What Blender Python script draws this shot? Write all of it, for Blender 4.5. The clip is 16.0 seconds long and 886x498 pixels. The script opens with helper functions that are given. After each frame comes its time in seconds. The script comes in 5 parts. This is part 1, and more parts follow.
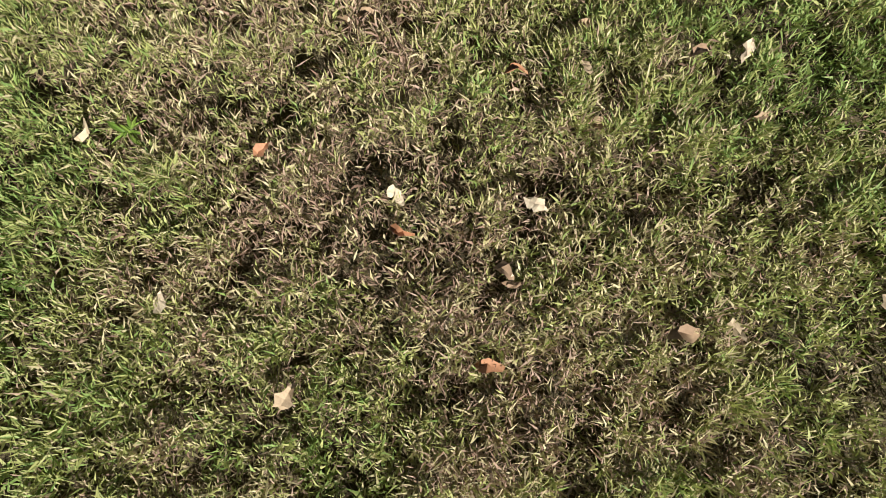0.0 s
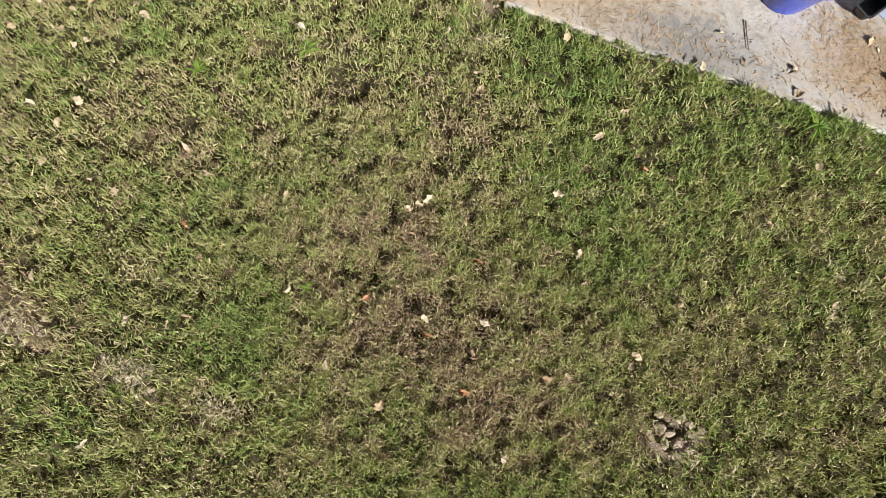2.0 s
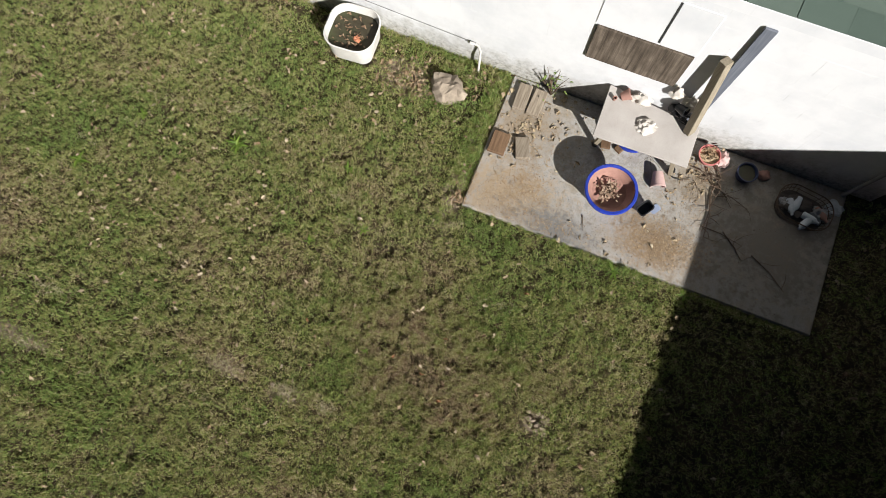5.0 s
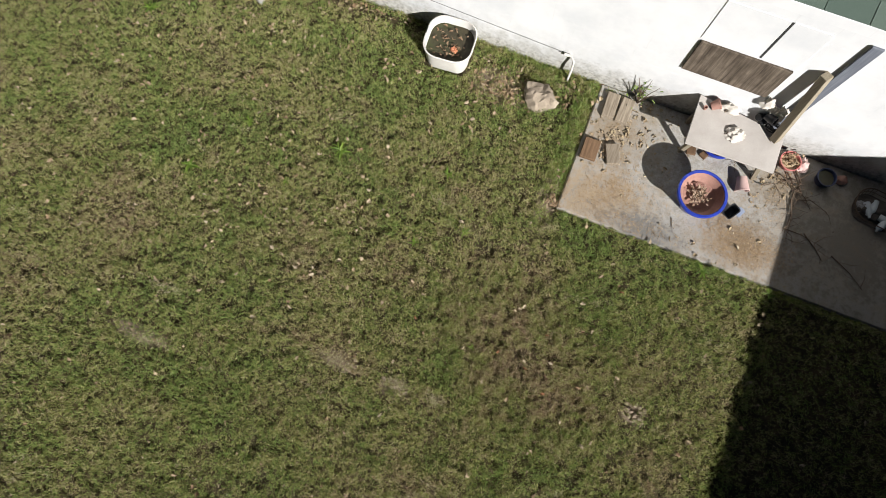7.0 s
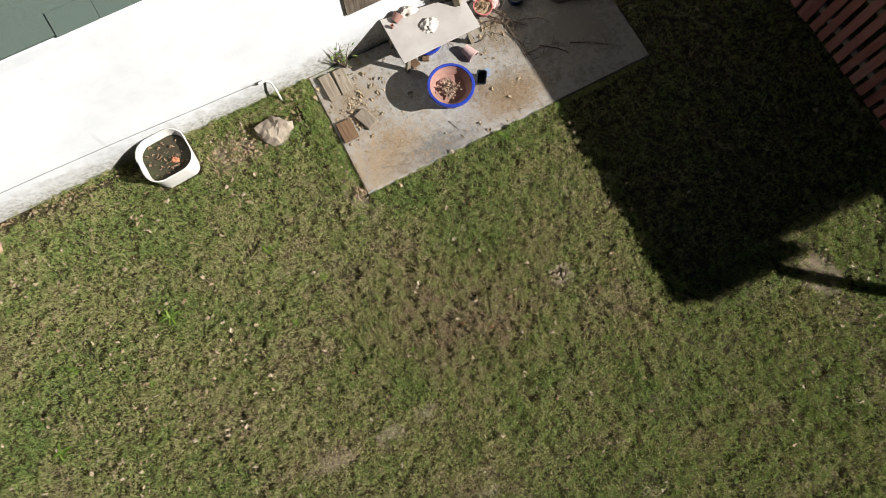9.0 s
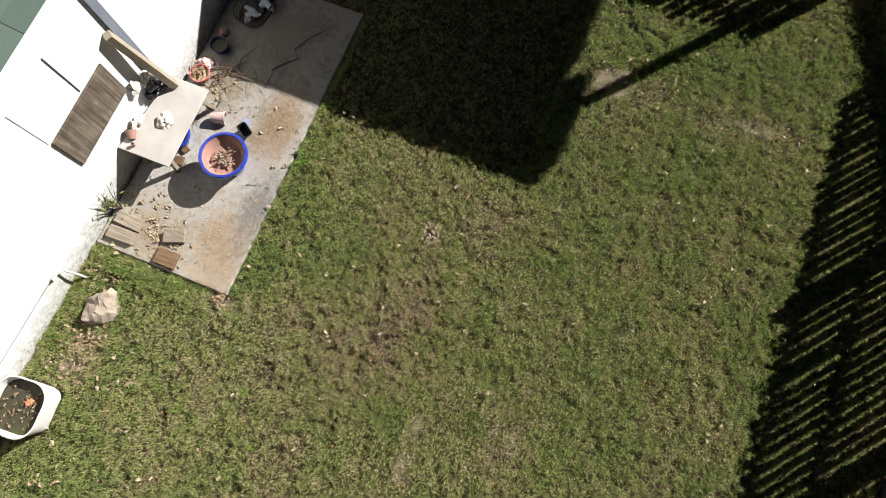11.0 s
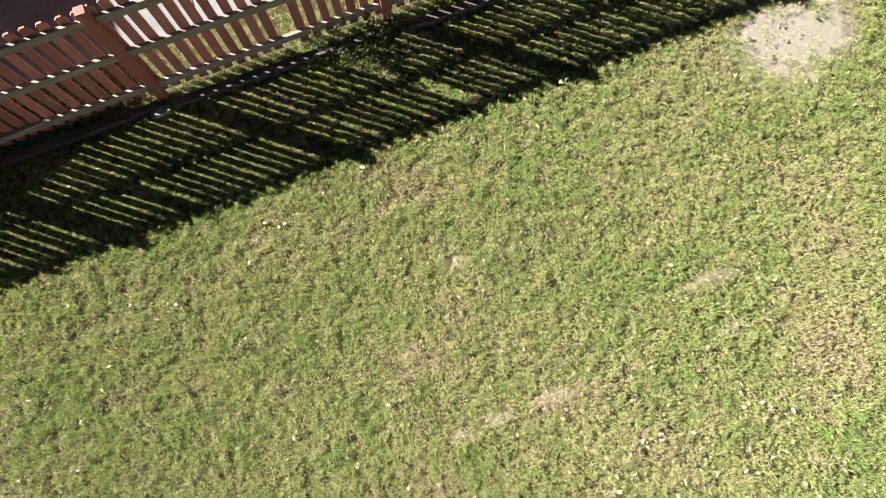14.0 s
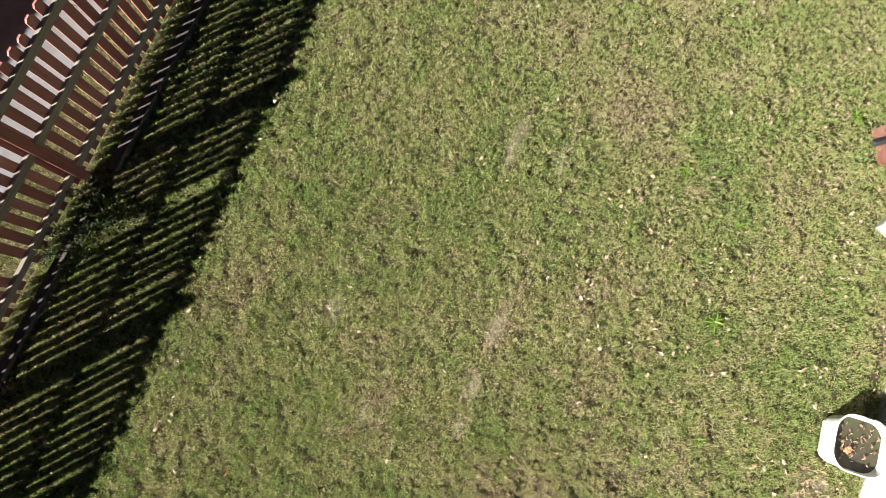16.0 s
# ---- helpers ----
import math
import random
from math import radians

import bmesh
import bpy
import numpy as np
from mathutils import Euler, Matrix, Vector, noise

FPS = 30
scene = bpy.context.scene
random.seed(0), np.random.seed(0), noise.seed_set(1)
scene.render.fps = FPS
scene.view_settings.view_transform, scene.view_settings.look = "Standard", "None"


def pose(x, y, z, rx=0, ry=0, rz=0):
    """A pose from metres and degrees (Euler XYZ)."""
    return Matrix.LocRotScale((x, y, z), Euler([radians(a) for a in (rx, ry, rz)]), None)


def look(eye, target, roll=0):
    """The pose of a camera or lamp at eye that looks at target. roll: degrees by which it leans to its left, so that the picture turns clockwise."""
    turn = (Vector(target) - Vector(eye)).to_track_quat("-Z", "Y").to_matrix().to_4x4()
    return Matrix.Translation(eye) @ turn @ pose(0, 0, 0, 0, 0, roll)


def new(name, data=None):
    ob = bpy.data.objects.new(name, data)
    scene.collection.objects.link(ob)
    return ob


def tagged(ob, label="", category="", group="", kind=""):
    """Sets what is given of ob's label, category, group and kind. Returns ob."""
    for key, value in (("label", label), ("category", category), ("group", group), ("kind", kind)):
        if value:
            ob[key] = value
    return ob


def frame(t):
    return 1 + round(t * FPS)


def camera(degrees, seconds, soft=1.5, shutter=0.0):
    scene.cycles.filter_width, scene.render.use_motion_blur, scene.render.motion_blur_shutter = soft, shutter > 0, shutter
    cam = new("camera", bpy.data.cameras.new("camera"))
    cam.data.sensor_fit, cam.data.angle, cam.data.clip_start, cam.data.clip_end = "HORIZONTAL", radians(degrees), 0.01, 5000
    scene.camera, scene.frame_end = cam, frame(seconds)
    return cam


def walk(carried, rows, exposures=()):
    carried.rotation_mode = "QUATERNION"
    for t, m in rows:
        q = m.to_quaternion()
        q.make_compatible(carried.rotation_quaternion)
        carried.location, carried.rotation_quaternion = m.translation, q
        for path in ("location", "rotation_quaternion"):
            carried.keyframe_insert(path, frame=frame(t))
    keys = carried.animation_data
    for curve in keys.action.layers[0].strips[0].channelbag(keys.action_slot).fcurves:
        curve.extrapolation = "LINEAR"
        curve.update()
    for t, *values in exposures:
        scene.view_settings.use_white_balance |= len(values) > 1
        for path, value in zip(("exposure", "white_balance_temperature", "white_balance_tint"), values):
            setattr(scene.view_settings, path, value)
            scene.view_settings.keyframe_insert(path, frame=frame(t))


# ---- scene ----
# ---- camera and its flight ----
cam = camera(72.0, 16.0, soft=0.85)
PATH = [
    (0, (0.400, -1.761, 1.048), (0.242, -1.386, -0.911), -1.8),
    (0.5, (0.346, -1.768, 0.973), (0.186, -1.390, -0.984), -1.9),
    (1, (0.348, -1.766, 1.290), (0.173, -1.359, -0.660), -1.9),
    (1.5, (0.341, -1.727, 1.914), (0.191, -1.336, -0.042), 0.4),
    (2, (0.379, -1.770, 2.485), (0.214, -1.328, 0.542), 0.9),
    (2.5, (0.396, -1.750, 3.057), (0.229, -1.317, 1.112), 0.3),
    (3, (0.397, -1.77, 3.62), (0.235, -1.324, 1.677), 1.5),
    (3.5, (0.407, -1.743, 4.166), (0.238, -1.305, 2.222), 0.4),
    (3.7, (0.413, -1.737, 4.363), (0.242, -1.302, 2.418), 0.0),
    (4.4, (0.458, -1.68, 4.989), (0.28, -1.255, 3.043), -1.2),
    (5.1, (0.505, -1.605, 5.443), (0.323, -1.192, 3.495), -2.1),
    (5.8, (0.479, -1.599, 5.652), (0.306, -1.202, 3.7), -2.0),
    (6, (0.397, -1.615, 5.67), (0.228, -1.224, 3.716), -1.8),
    (6.5, (-0.169, -1.858, 5.694), (-0.331, -1.46, 3.74), -0.7),
    (7, (-0.414, -1.975, 5.709), (-0.571, -1.571, 3.757), 0.3),
    (7.5, (-0.475, -1.994, 5.723), (-0.622, -1.585, 3.771), 0.5),
    (8, (-0.379, -1.929, 5.752), (-0.398, -1.504, 3.798), 0.4),
    (8.2, (-0.329, -1.925, 5.761), (-0.299, -1.499, 3.807), 0.2),
    (8.7, (-0.231, -1.954, 5.762), (-0.088, -1.545, 3.809), -0.3),
    (9.2, (-0.166, -2.031, 5.753), (0.066, -1.653, 3.803), -0.6),
    (9.7, (-0.133, -2.116, 5.741), (0.162, -1.772, 3.793), -0.8),
    (10.3, (-0.135, -2.172, 5.728), (0.207, -1.859, 3.782), -0.6),
    (10.5, (-0.143, -2.175, 5.725), (0.208, -1.87, 3.78), -0.0),
    (11, (-0.113, -2.278, 5.73), (0.328, -2.098, 3.787), -0.4),
    (11.5, (-0.27, -2.257, 5.699), (0.264, -2.308, 3.773), 3.2),
    (12, (-0.194, -2.414, 5.72), (0.258, -2.629, 3.784), -0.7),
    (12.5, (-0.203, -2.539, 5.742), (0.112, -2.887, 3.798), -2.2),
    (13, (-0.248, -2.557, 5.723), (-0.099, -2.995, 3.777), -0.4),
    (13.5, (-0.267, -2.616, 5.767), (-0.301, -3.057, 3.816), 2.5),
    (14, (-0.47, -2.639, 5.76), (-0.624, -3.033, 3.805), -0.4),
    (14.5, (-0.601, -2.584, 5.752), (-0.861, -2.91, 3.796), -1.0),
    (15, (-0.775, -2.567, 5.744), (-1.094, -2.773, 3.781), 0.2),
    (15.5, (-0.849, -2.456, 5.755), (-1.202, -2.596, 3.792), 0.1),
    (16, (-0.903, -2.515, 5.745), (-1.246, -2.635, 3.778), 2.1),
]
EXPOSURES = [(0, 0.93), (2.5, 0.93), (3.5, 0.83), (6.0, 0.28), (6.5, 0.36), (7.2, 0.46), (8.2, 0.46), (10.3, 0.78), (11.0, 0.85), (11.5, 1.0), (12.0, 1.4), (12.5, 1.95), (13.5, 2.17), (14.5, 1.95), (16.0, 1.48)]
walk(cam, [(t, look(eye, target, roll)) for t, eye, target, roll in PATH], EXPOSURES)

# ---- sun and sky ----
SUN = Vector((1.2, -1.0, 1.0)).normalized()       # towards the sun
world = bpy.data.worlds.new("sky")
scene.world = world
world.use_nodes = True
nt = world.node_tree
sky = nt.nodes.new("ShaderNodeTexSky")
sky.sky_type, sky.sun_disc = "NISHITA", False
sky.dust_density, sky.ozone_density = 0.0, 6.0
sky.sun_elevation = math.asin(SUN.z)
sky.sun_rotation = math.atan2(SUN.x, SUN.y)
nt.links.new(sky.outputs[0], nt.nodes["Background"].inputs[0])
nt.nodes["Background"].inputs[1].default_value = 0.006
lamp = bpy.data.lights.new("sun", "SUN")
lamp.energy, lamp.angle, lamp.color = 6.0, radians(0.5), (1.0, 0.97, 0.94)
sun = new("sun", lamp)
sun.matrix_world = look(SUN * 30, (0, 0, 0))


# ---- materials ----
class Nodes:
    """A small builder for node materials whose patterns are measured in metres."""

    def __init__(self, name, rough=0.8, metal=0.0, spec=0.3):
        self.mat = bpy.data.materials.new(name)
        self.mat.use_nodes = True
        self.t = self.mat.node_tree
        self.bsdf = self.t.nodes["Principled BSDF"]
        self.bsdf.inputs["Roughness"].default_value = rough
        self.bsdf.inputs["Metallic"].default_value = metal
        self.bsdf.inputs["Specular IOR Level"].default_value = spec
        self.pos = self.t.nodes.new("ShaderNodeNewGeometry").outputs["Position"]

    def node(self, kind, **values):
        n = self.t.nodes.new(kind)
        for key, value in values.items():
            n.inputs[key.replace("_", " ")].default_value = value
        return n

    def link(self, a, b):
        self.t.links.new(a, b)

    def stretch(self, sx, sy, sz):
        m = self.t.nodes.new("ShaderNodeMapping")
        m.inputs["Scale"].default_value = (sx, sy, sz)
        self.link(self.pos, m.inputs["Vector"])
        return m.outputs[0]

    def noise(self, scale, detail=4.0, rough=0.6, vec=None):
        n = self.node("ShaderNodeTexNoise", Scale=scale, Detail=detail, Roughness=rough)
        self.link(vec or self.pos, n.inputs["Vector"])
        return n.outputs["Fac"]

    def ramp(self, fac, stops):
        n = self.t.nodes.new("ShaderNodeValToRGB")
        e = n.color_ramp.elements
        while len(e) < len(stops):
            e.new(0.5)
        for item, (at, col) in zip(e, stops):
            item.position = at
            item.color = (*col, 1.0) if len(col) == 3 else col
        self.link(fac, n.inputs[0])
        return n.outputs[0]

    def mix(self, fac, a, b, kind="MIX"):
        n = self.t.nodes.new("ShaderNodeMix")
        n.data_type, n.blend_type = "RGBA", kind
        for value, socket in ((fac, n.inputs[0]), (a, n.inputs[6]), (b, n.inputs[7])):
            if isinstance(value, bpy.types.NodeSocket):
                self.link(value, socket)
            else:
                socket.default_value = (*value, 1.0) if isinstance(value, tuple) else value
        return n.outputs[2]

    def sharp(self, fac, lo, hi):
        n = self.t.nodes.new("ShaderNodeMapRange")
        n.inputs[1].default_value, n.inputs[2].default_value = lo, hi
        self.link(fac, n.inputs[0])
        return n.outputs[0]

    def spot(self, cx, cy, rx, ry):
        """0 at the middle of an oval on the plan, 1 at its rim, more outside."""
        m = self.t.nodes.new("ShaderNodeMapping")
        m.inputs["Location"].default_value = (-cx / rx, -cy / ry, 0)
        m.inputs["Scale"].default_value = (1 / rx, 1 / ry, 0)
        self.link(self.pos, m.inputs["Vector"])
        v = self.t.nodes.new("ShaderNodeVectorMath")
        v.operation = "LENGTH"
        self.link(m.outputs[0], v.inputs[0])
        return v.outputs["Value"]

    def sum(self, a, b, k=1.0):
        """a + k * b"""
        n = self.t.nodes.new("ShaderNodeMath")
        n.operation = "MULTIPLY_ADD"
        self.link(b, n.inputs[0])
        n.inputs[1].default_value = k
        self.link(a, n.inputs[2])
        return n.outputs[0]

    def random(self):
        return self.t.nodes.new("ShaderNodeObjectInfo").outputs["Random"]

    def island(self):
        return self.t.nodes.new("ShaderNodeNewGeometry").outputs["Random Per Island"]

    def colour(self, socket):
        self.link(socket, self.bsdf.inputs["Base Color"])
        return self

    def bump(self, fac, strength=0.3, distance=0.004):
        n = self.node("ShaderNodeBump", Strength=strength, Distance=distance)
        self.link(fac, n.inputs["Height"])
        self.link(n.outputs[0], self.bsdf.inputs["Normal"])
        return self.mat


def plain(name, base, other, scale=20.0, rough=0.7, metal=0.0, spec=0.3, bump=0.2, grit=180.0):
    """Two tones that drift into one another, with a fine grain."""
    n = Nodes(name, rough, metal, spec)
    big = n.noise(scale, 5)
    fine = n.noise(grit, 3)
    col = n.mix(n.sharp(big, 0.35, 0.68), base, other)
    col = n.mix(n.sharp(fine, 0.2, 0.8), col, n.mix(0.5, col, (0.0, 0.0, 0.0)), "MIX")
    col = n.mix(0.5, col, n.mix(n.sharp(big, 0.35, 0.68), base, other))
    n.colour(col)
    return n.bump(fine, bump, 0.002)


def wood(name, light, dark, along="x", rough=0.8, grain=60.0, drift=0.35):
    """Weathered timber with grain along one axis."""
    n = Nodes(name, rough, 0.0, 0.2)
    k = {"x": (0.06, 1, 1), "y": (1, 0.06, 1), "z": (1, 1, 0.06)}[along]
    g = n.noise(grain, 5, 0.65, n.stretch(*k))
    col = n.mix(n.sharp(g, 0.3, 0.7), dark, light)
    col = n.mix(n.sharp(n.noise(5.0, 3), 0.35, 0.7), col, n.mix(drift, col, dark))
    shade = n.node("ShaderNodeHueSaturation")
    n.link(col, shade.inputs["Color"])
    n.link(n.sharp(n.random(), -1.2, 1.6), shade.inputs["Value"])
    n.colour(n.mix(0.6, col, shade.outputs[0]))
    return n.bump(g, 0.35, 0.002)


# ---- building helpers ----
def part(name, bm, material, parent=None, label=""):
    me = bpy.data.meshes.new(name)
    bm.to_mesh(me)
    bm.free()
    if material:
        me.materials.append(material)
    ob = new(name, me)
    if parent:
        ob.parent = parent
    if label:
        tagged(ob, label)
    return ob


def thing(name, label, category, at=(0, 0, 0), rz=0.0, group="", kind=""):
    ob = new(name)
    ob.empty_display_size = 0.1
    ob.matrix_basis = pose(*at, 0, 0, rz)
    return tagged(ob, label, category, group, kind)


def smooth(ob, angle=40):
    me = ob.data
    me.polygons.foreach_set("use_smooth", [True] * len(me.polygons))
    me.set_sharp_from_angle(angle=radians(angle))
    return ob


def box(bm, size, m=None, bevel=0.0, rough=0.0):
    """A bevelled box centred at the pose m."""
    made = bmesh.ops.create_cube(bm, size=1.0, matrix=(m or Matrix()) @ Matrix.Diagonal((*size, 1)))
    verts = made["verts"]
    if rough:
        for v in verts:
            v.co += Vector((random.uniform(-rough, rough) for _ in range(3)))
    if bevel:
        edges = list({e for v in verts for e in v.link_edges})
        bmesh.ops.bevel(bm, geom=edges, offset=bevel, segments=1, affect="EDGES")
    return bm


def boxed(size, m=None, bevel=0.0, rough=0.0):
    return box(bmesh.new(), size, m, bevel, rough)


def lathe(profile, segments=40, squash=1.0, wobble=0.0, capped=True):
    """Turns (radius, height) pairs round the z axis."""
    bm = bmesh.new()
    rings = []
    for r, z in profile:
        ring = []
        for i in range(segments):
            a = 2 * math.pi * i / segments
            k = 1 + wobble * noise.noise(Vector((3 * math.cos(a), 3 * math.sin(a), z * 4)))
            ring.append(bm.verts.new((r * k * math.cos(a), r * k * math.sin(a) * squash, z)))
        rings.append(ring)
    for low, high in zip(rings, rings[1:]):
        for i in range(segments):
            j = (i + 1) % segments
            bm.faces.new((low[i], low[j], high[j], high[i]))
    for ring, flip in ((rings[0], True), (rings[-1], False)):
        if capped and (ring[0].co.xy).length > 1e-4:
            bm.faces.new(ring[::-1] if flip else ring)
    bmesh.ops.remove_doubles(bm, verts=bm.verts, dist=1e-5)
    return bm


def tube(bm, points, radii, sides=7):
    """A round bar through the points, with a radius at each."""
    pts = [Vector(p) for p in points]
    if not hasattr(radii, "__len__"):
        radii = [radii] * len(pts)
    rings = []
    for i, (p, r) in enumerate(zip(pts, radii)):
        way = (pts[min(i + 1, len(pts) - 1)] - pts[max(i - 1, 0)]).normalized()
        q = way.to_track_quat("Z", "Y")
        rings.append([bm.verts.new(p + q @ Vector((r * math.cos(a), r * math.sin(a), 0)))
                      for a in (2 * math.pi * k / sides for k in range(sides))])
    for low, high in zip(rings, rings[1:]):
        for i in range(sides):
            j = (i + 1) % sides
            bm.faces.new((low[i], low[j], high[j], high[i]))
    bm.faces.new(rings[0][::-1])
    bm.faces.new(rings[-1])
    return bm


def lump(size, seed, detail=3, rough=0.25, flat=0.0, scale=2.5):
    """An uneven stone-like body."""
    bm = bmesh.new()
    bmesh.ops.create_icosphere(bm, subdivisions=detail, radius=1.0)
    for v in bm.verts:
        p = v.co.copy()
        k = 1 + rough * noise.noise(p * scale * 0.5 + Vector((seed, 0, 0))) + rough * 0.5 * noise.noise(p * scale * 1.4 + Vector((0, seed, 0)))
        p *= k
        p.z = max(p.z, flat - 1.0)
        v.co = Vector((p.x * size[0], p.y * size[1], p.z * size[2]))
    return bm


def spread(name, verts, faces, material, label, category, kind="stuff", parent=None):
    me = bpy.data.meshes.new(name)
    me.from_pydata(verts, [], faces)
    me.materials.append(material)
    ob = new(name, me)
    return tagged(ob, label, category, "", kind)


# ---- the materials of the yard ----
def lawn_soil():
    n = Nodes("lawn_soil", 0.95, 0.0, 0.1)
    big, mid, fine = n.noise(1.3, 4), n.noise(9.0, 5), n.noise(120.0, 4)
    col = n.ramp(mid, [(0.3, (0.045, 0.036, 0.021)), (0.52, (0.085, 0.068, 0.036)), (0.72, (0.15, 0.115, 0.068))])
    col = n.mix(n.sharp(big, 0.45, 0.7), col, (0.06, 0.055, 0.03))
    for cx, cy, rx, ry in ((1.3, -1.58, 0.13, 0.1), (-0.8, -2.17, 0.16, 0.09), (-1.38, -2.13, 0.2, 0.09), (3.52, -2.75, 0.2, 0.22), (3.56, -4.25, 0.07, 0.25), (-3.2, -2.58, 0.34, 0.08),
                           (-0.97, -3.63, 0.16, 0.09), (-4.95, -4.4, 0.45, 0.5), (-0.9, 1.02, 0.4, 0.2), (-0.1, 0.6, 0.12, 1.0)):
        edge = n.sum(n.spot(cx, cy, rx, ry), mid, 1.2)
        col = n.mix(n.sharp(edge, 1.75, 1.3), col, n.ramp(fine, [(0.35, (0.16, 0.12, 0.085)), (0.65, (0.35, 0.28, 0.205))]))
    pale = n.sum(n.spot(-5.2, -4.6, 0.75, 0.5), mid, 1.2)
    col = n.mix(n.sharp(pale, 1.75, 1.3), col, n.ramp(fine, [(0.35, (0.19, 0.165, 0.13)), (0.65, (0.33, 0.295, 0.24))]))
    col = n.mix(n.sharp(fine, 0.35, 0.75), col, n.mix(0.5, col, (0.02, 0.016, 0.01)))
    n.colour(col)
    return n.bump(fine, 0.8, 0.01)


def blade(name, tones, rough=0.6, whole=False):
    """Grass: each blade has its own tone between the given ones, and stretches of the lawn drift a little."""
    n = Nodes(name, rough, 0.0, 0.25)
    col = n.ramp(n.random() if whole else n.island(), [(0.0, tones[0]), (0.35, tones[1]), (0.75, tones[2]), (1.0, tones[1])])
    col = n.mix(n.sharp(n.noise(2.3, 3, 0.6), 0.4, 0.62), col, n.mix(0.2, col, tones[0]))
    n.colour(col)
    thin = n.t.nodes.new("ShaderNodeBsdfTranslucent")
    n.link(n.mix(0.45, col, (0.27, 0.34, 0.045)), thin.inputs["Color"])
    both = n.t.nodes.new("ShaderNodeMixShader")
    both.inputs[0].default_value = 0.34
    n.link(n.bsdf.outputs[0], both.inputs[1])
    n.link(thin.outputs[0], both.inputs[2])
    n.link(both.outputs[0], n.t.nodes["Material Output"].inputs["Surface"])
    return n.mat


def concrete(name, light, dark, stain, rough=0.9, grit=220.0):
    n = Nodes(name, rough, 0.0, 0.2)
    big, mid, fine = n.noise(2.2, 6, 0.65), n.noise(14.0, 5), n.noise(grit, 3)
    col = n.mix(n.sharp(mid, 0.3, 0.7), light, dark)
    col = n.mix(n.sharp(big, 0.46, 0.62), col, stain)
    speck = n.sharp(n.noise(160.0, 4, 0.75), 0.56, 0.68)
    col = n.mix(speck, col, n.mix(0.5, col, (0.05, 0.045, 0.04)))
    n.colour(col)
    return n.bump(n.mix(0.6, mid, fine), 0.35, 0.004)


def patio_concrete():
    """Pale cast concrete with trodden-in dirt, tan where clippings have rotted, grey along the lawn's edge; darker at
    the east end.
    """
    n = Nodes("patio_concrete", 0.9, 0.0, 0.2)
    big, mid, fine = n.noise(2.6, 6, 0.7), n.noise(15.0, 6, 0.7), n.noise(220.0, 3)
    patchy = n.noise(45.0, 5, 0.7)
    col = n.mix(n.sharp(mid, 0.32, 0.66), (0.47, 0.46, 0.435), (0.31, 0.3, 0.28))
    col = n.mix(n.sharp(patchy, 0.4, 0.64), col, n.mix(0.45, col, (0.16, 0.14, 0.11)))
    col = n.mix(n.sharp(big, 0.5, 0.7), col, (0.28, 0.235, 0.175))
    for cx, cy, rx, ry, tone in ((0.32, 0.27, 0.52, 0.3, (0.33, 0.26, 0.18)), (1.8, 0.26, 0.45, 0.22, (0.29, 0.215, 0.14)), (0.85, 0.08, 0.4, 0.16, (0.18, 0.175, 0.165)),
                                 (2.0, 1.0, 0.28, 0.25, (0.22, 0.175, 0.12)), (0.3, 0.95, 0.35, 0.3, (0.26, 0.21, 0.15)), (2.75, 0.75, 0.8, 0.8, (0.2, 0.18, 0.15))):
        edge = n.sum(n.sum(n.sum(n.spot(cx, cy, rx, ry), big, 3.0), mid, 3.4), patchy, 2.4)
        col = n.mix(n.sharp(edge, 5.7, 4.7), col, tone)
    speck = n.sharp(n.noise(90.0, 6, 0.8), 0.56, 0.68)
    col = n.mix(speck, col, n.mix(0.45, col, (0.07, 0.055, 0.04)))
    worn = n.sharp(n.noise(7.0, 6, 0.75), 0.52, 0.68)
    col = n.mix(worn, col, n.mix(0.55, col, (0.24, 0.19, 0.135)))
    n.colour(col)
    return n.bump(n.mix(0.6, mid, fine), 0.6, 0.006)


def white_paint():
    """Painted block work, mossy and stained where the rain splashes up from the ground."""
    n = Nodes("white_paint", 0.75, 0.0, 0.25)
    split = n.t.nodes.new("ShaderNodeSeparateXYZ")
    n.link(n.pos, split.inputs[0])
    big, mid, fine = n.noise(2.5, 5), n.noise(9.0, 6, 0.7), n.noise(150.0, 3)
    col = n.mix(n.sharp(big, 0.4, 0.7), (0.71, 0.715, 0.72), (0.6, 0.615, 0.63))
    h = n.t.nodes.new("ShaderNodeMath")
    h.operation = "MULTIPLY_ADD"
    n.link(mid, h.inputs[0])
    h.inputs[1].default_value = -0.55
    n.link(split.outputs["Z"], h.inputs[2])
    film = n.sharp(h.outputs[0], 0.28, -0.15)
    col = n.mix(film, col, n.mix(0.4, col, (0.36, 0.365, 0.36)))
    grime = n.sharp(h.outputs[0], 0.06, -0.22)
    col = n.mix(grime, col, n.ramp(n.noise(30.0, 4), [(0.35, (0.24, 0.235, 0.21)), (0.6, (0.46, 0.45, 0.42))]))
    streak = n.sharp(n.noise(16.0, 4, 0.6, n.stretch(1, 1, 0.08)), 0.66, 0.8)
    col = n.mix(streak, col, n.mix(0.25, col, (0.3, 0.28, 0.24)))
    n.colour(col)
    return n.bump(fine, 0.3, 0.003)


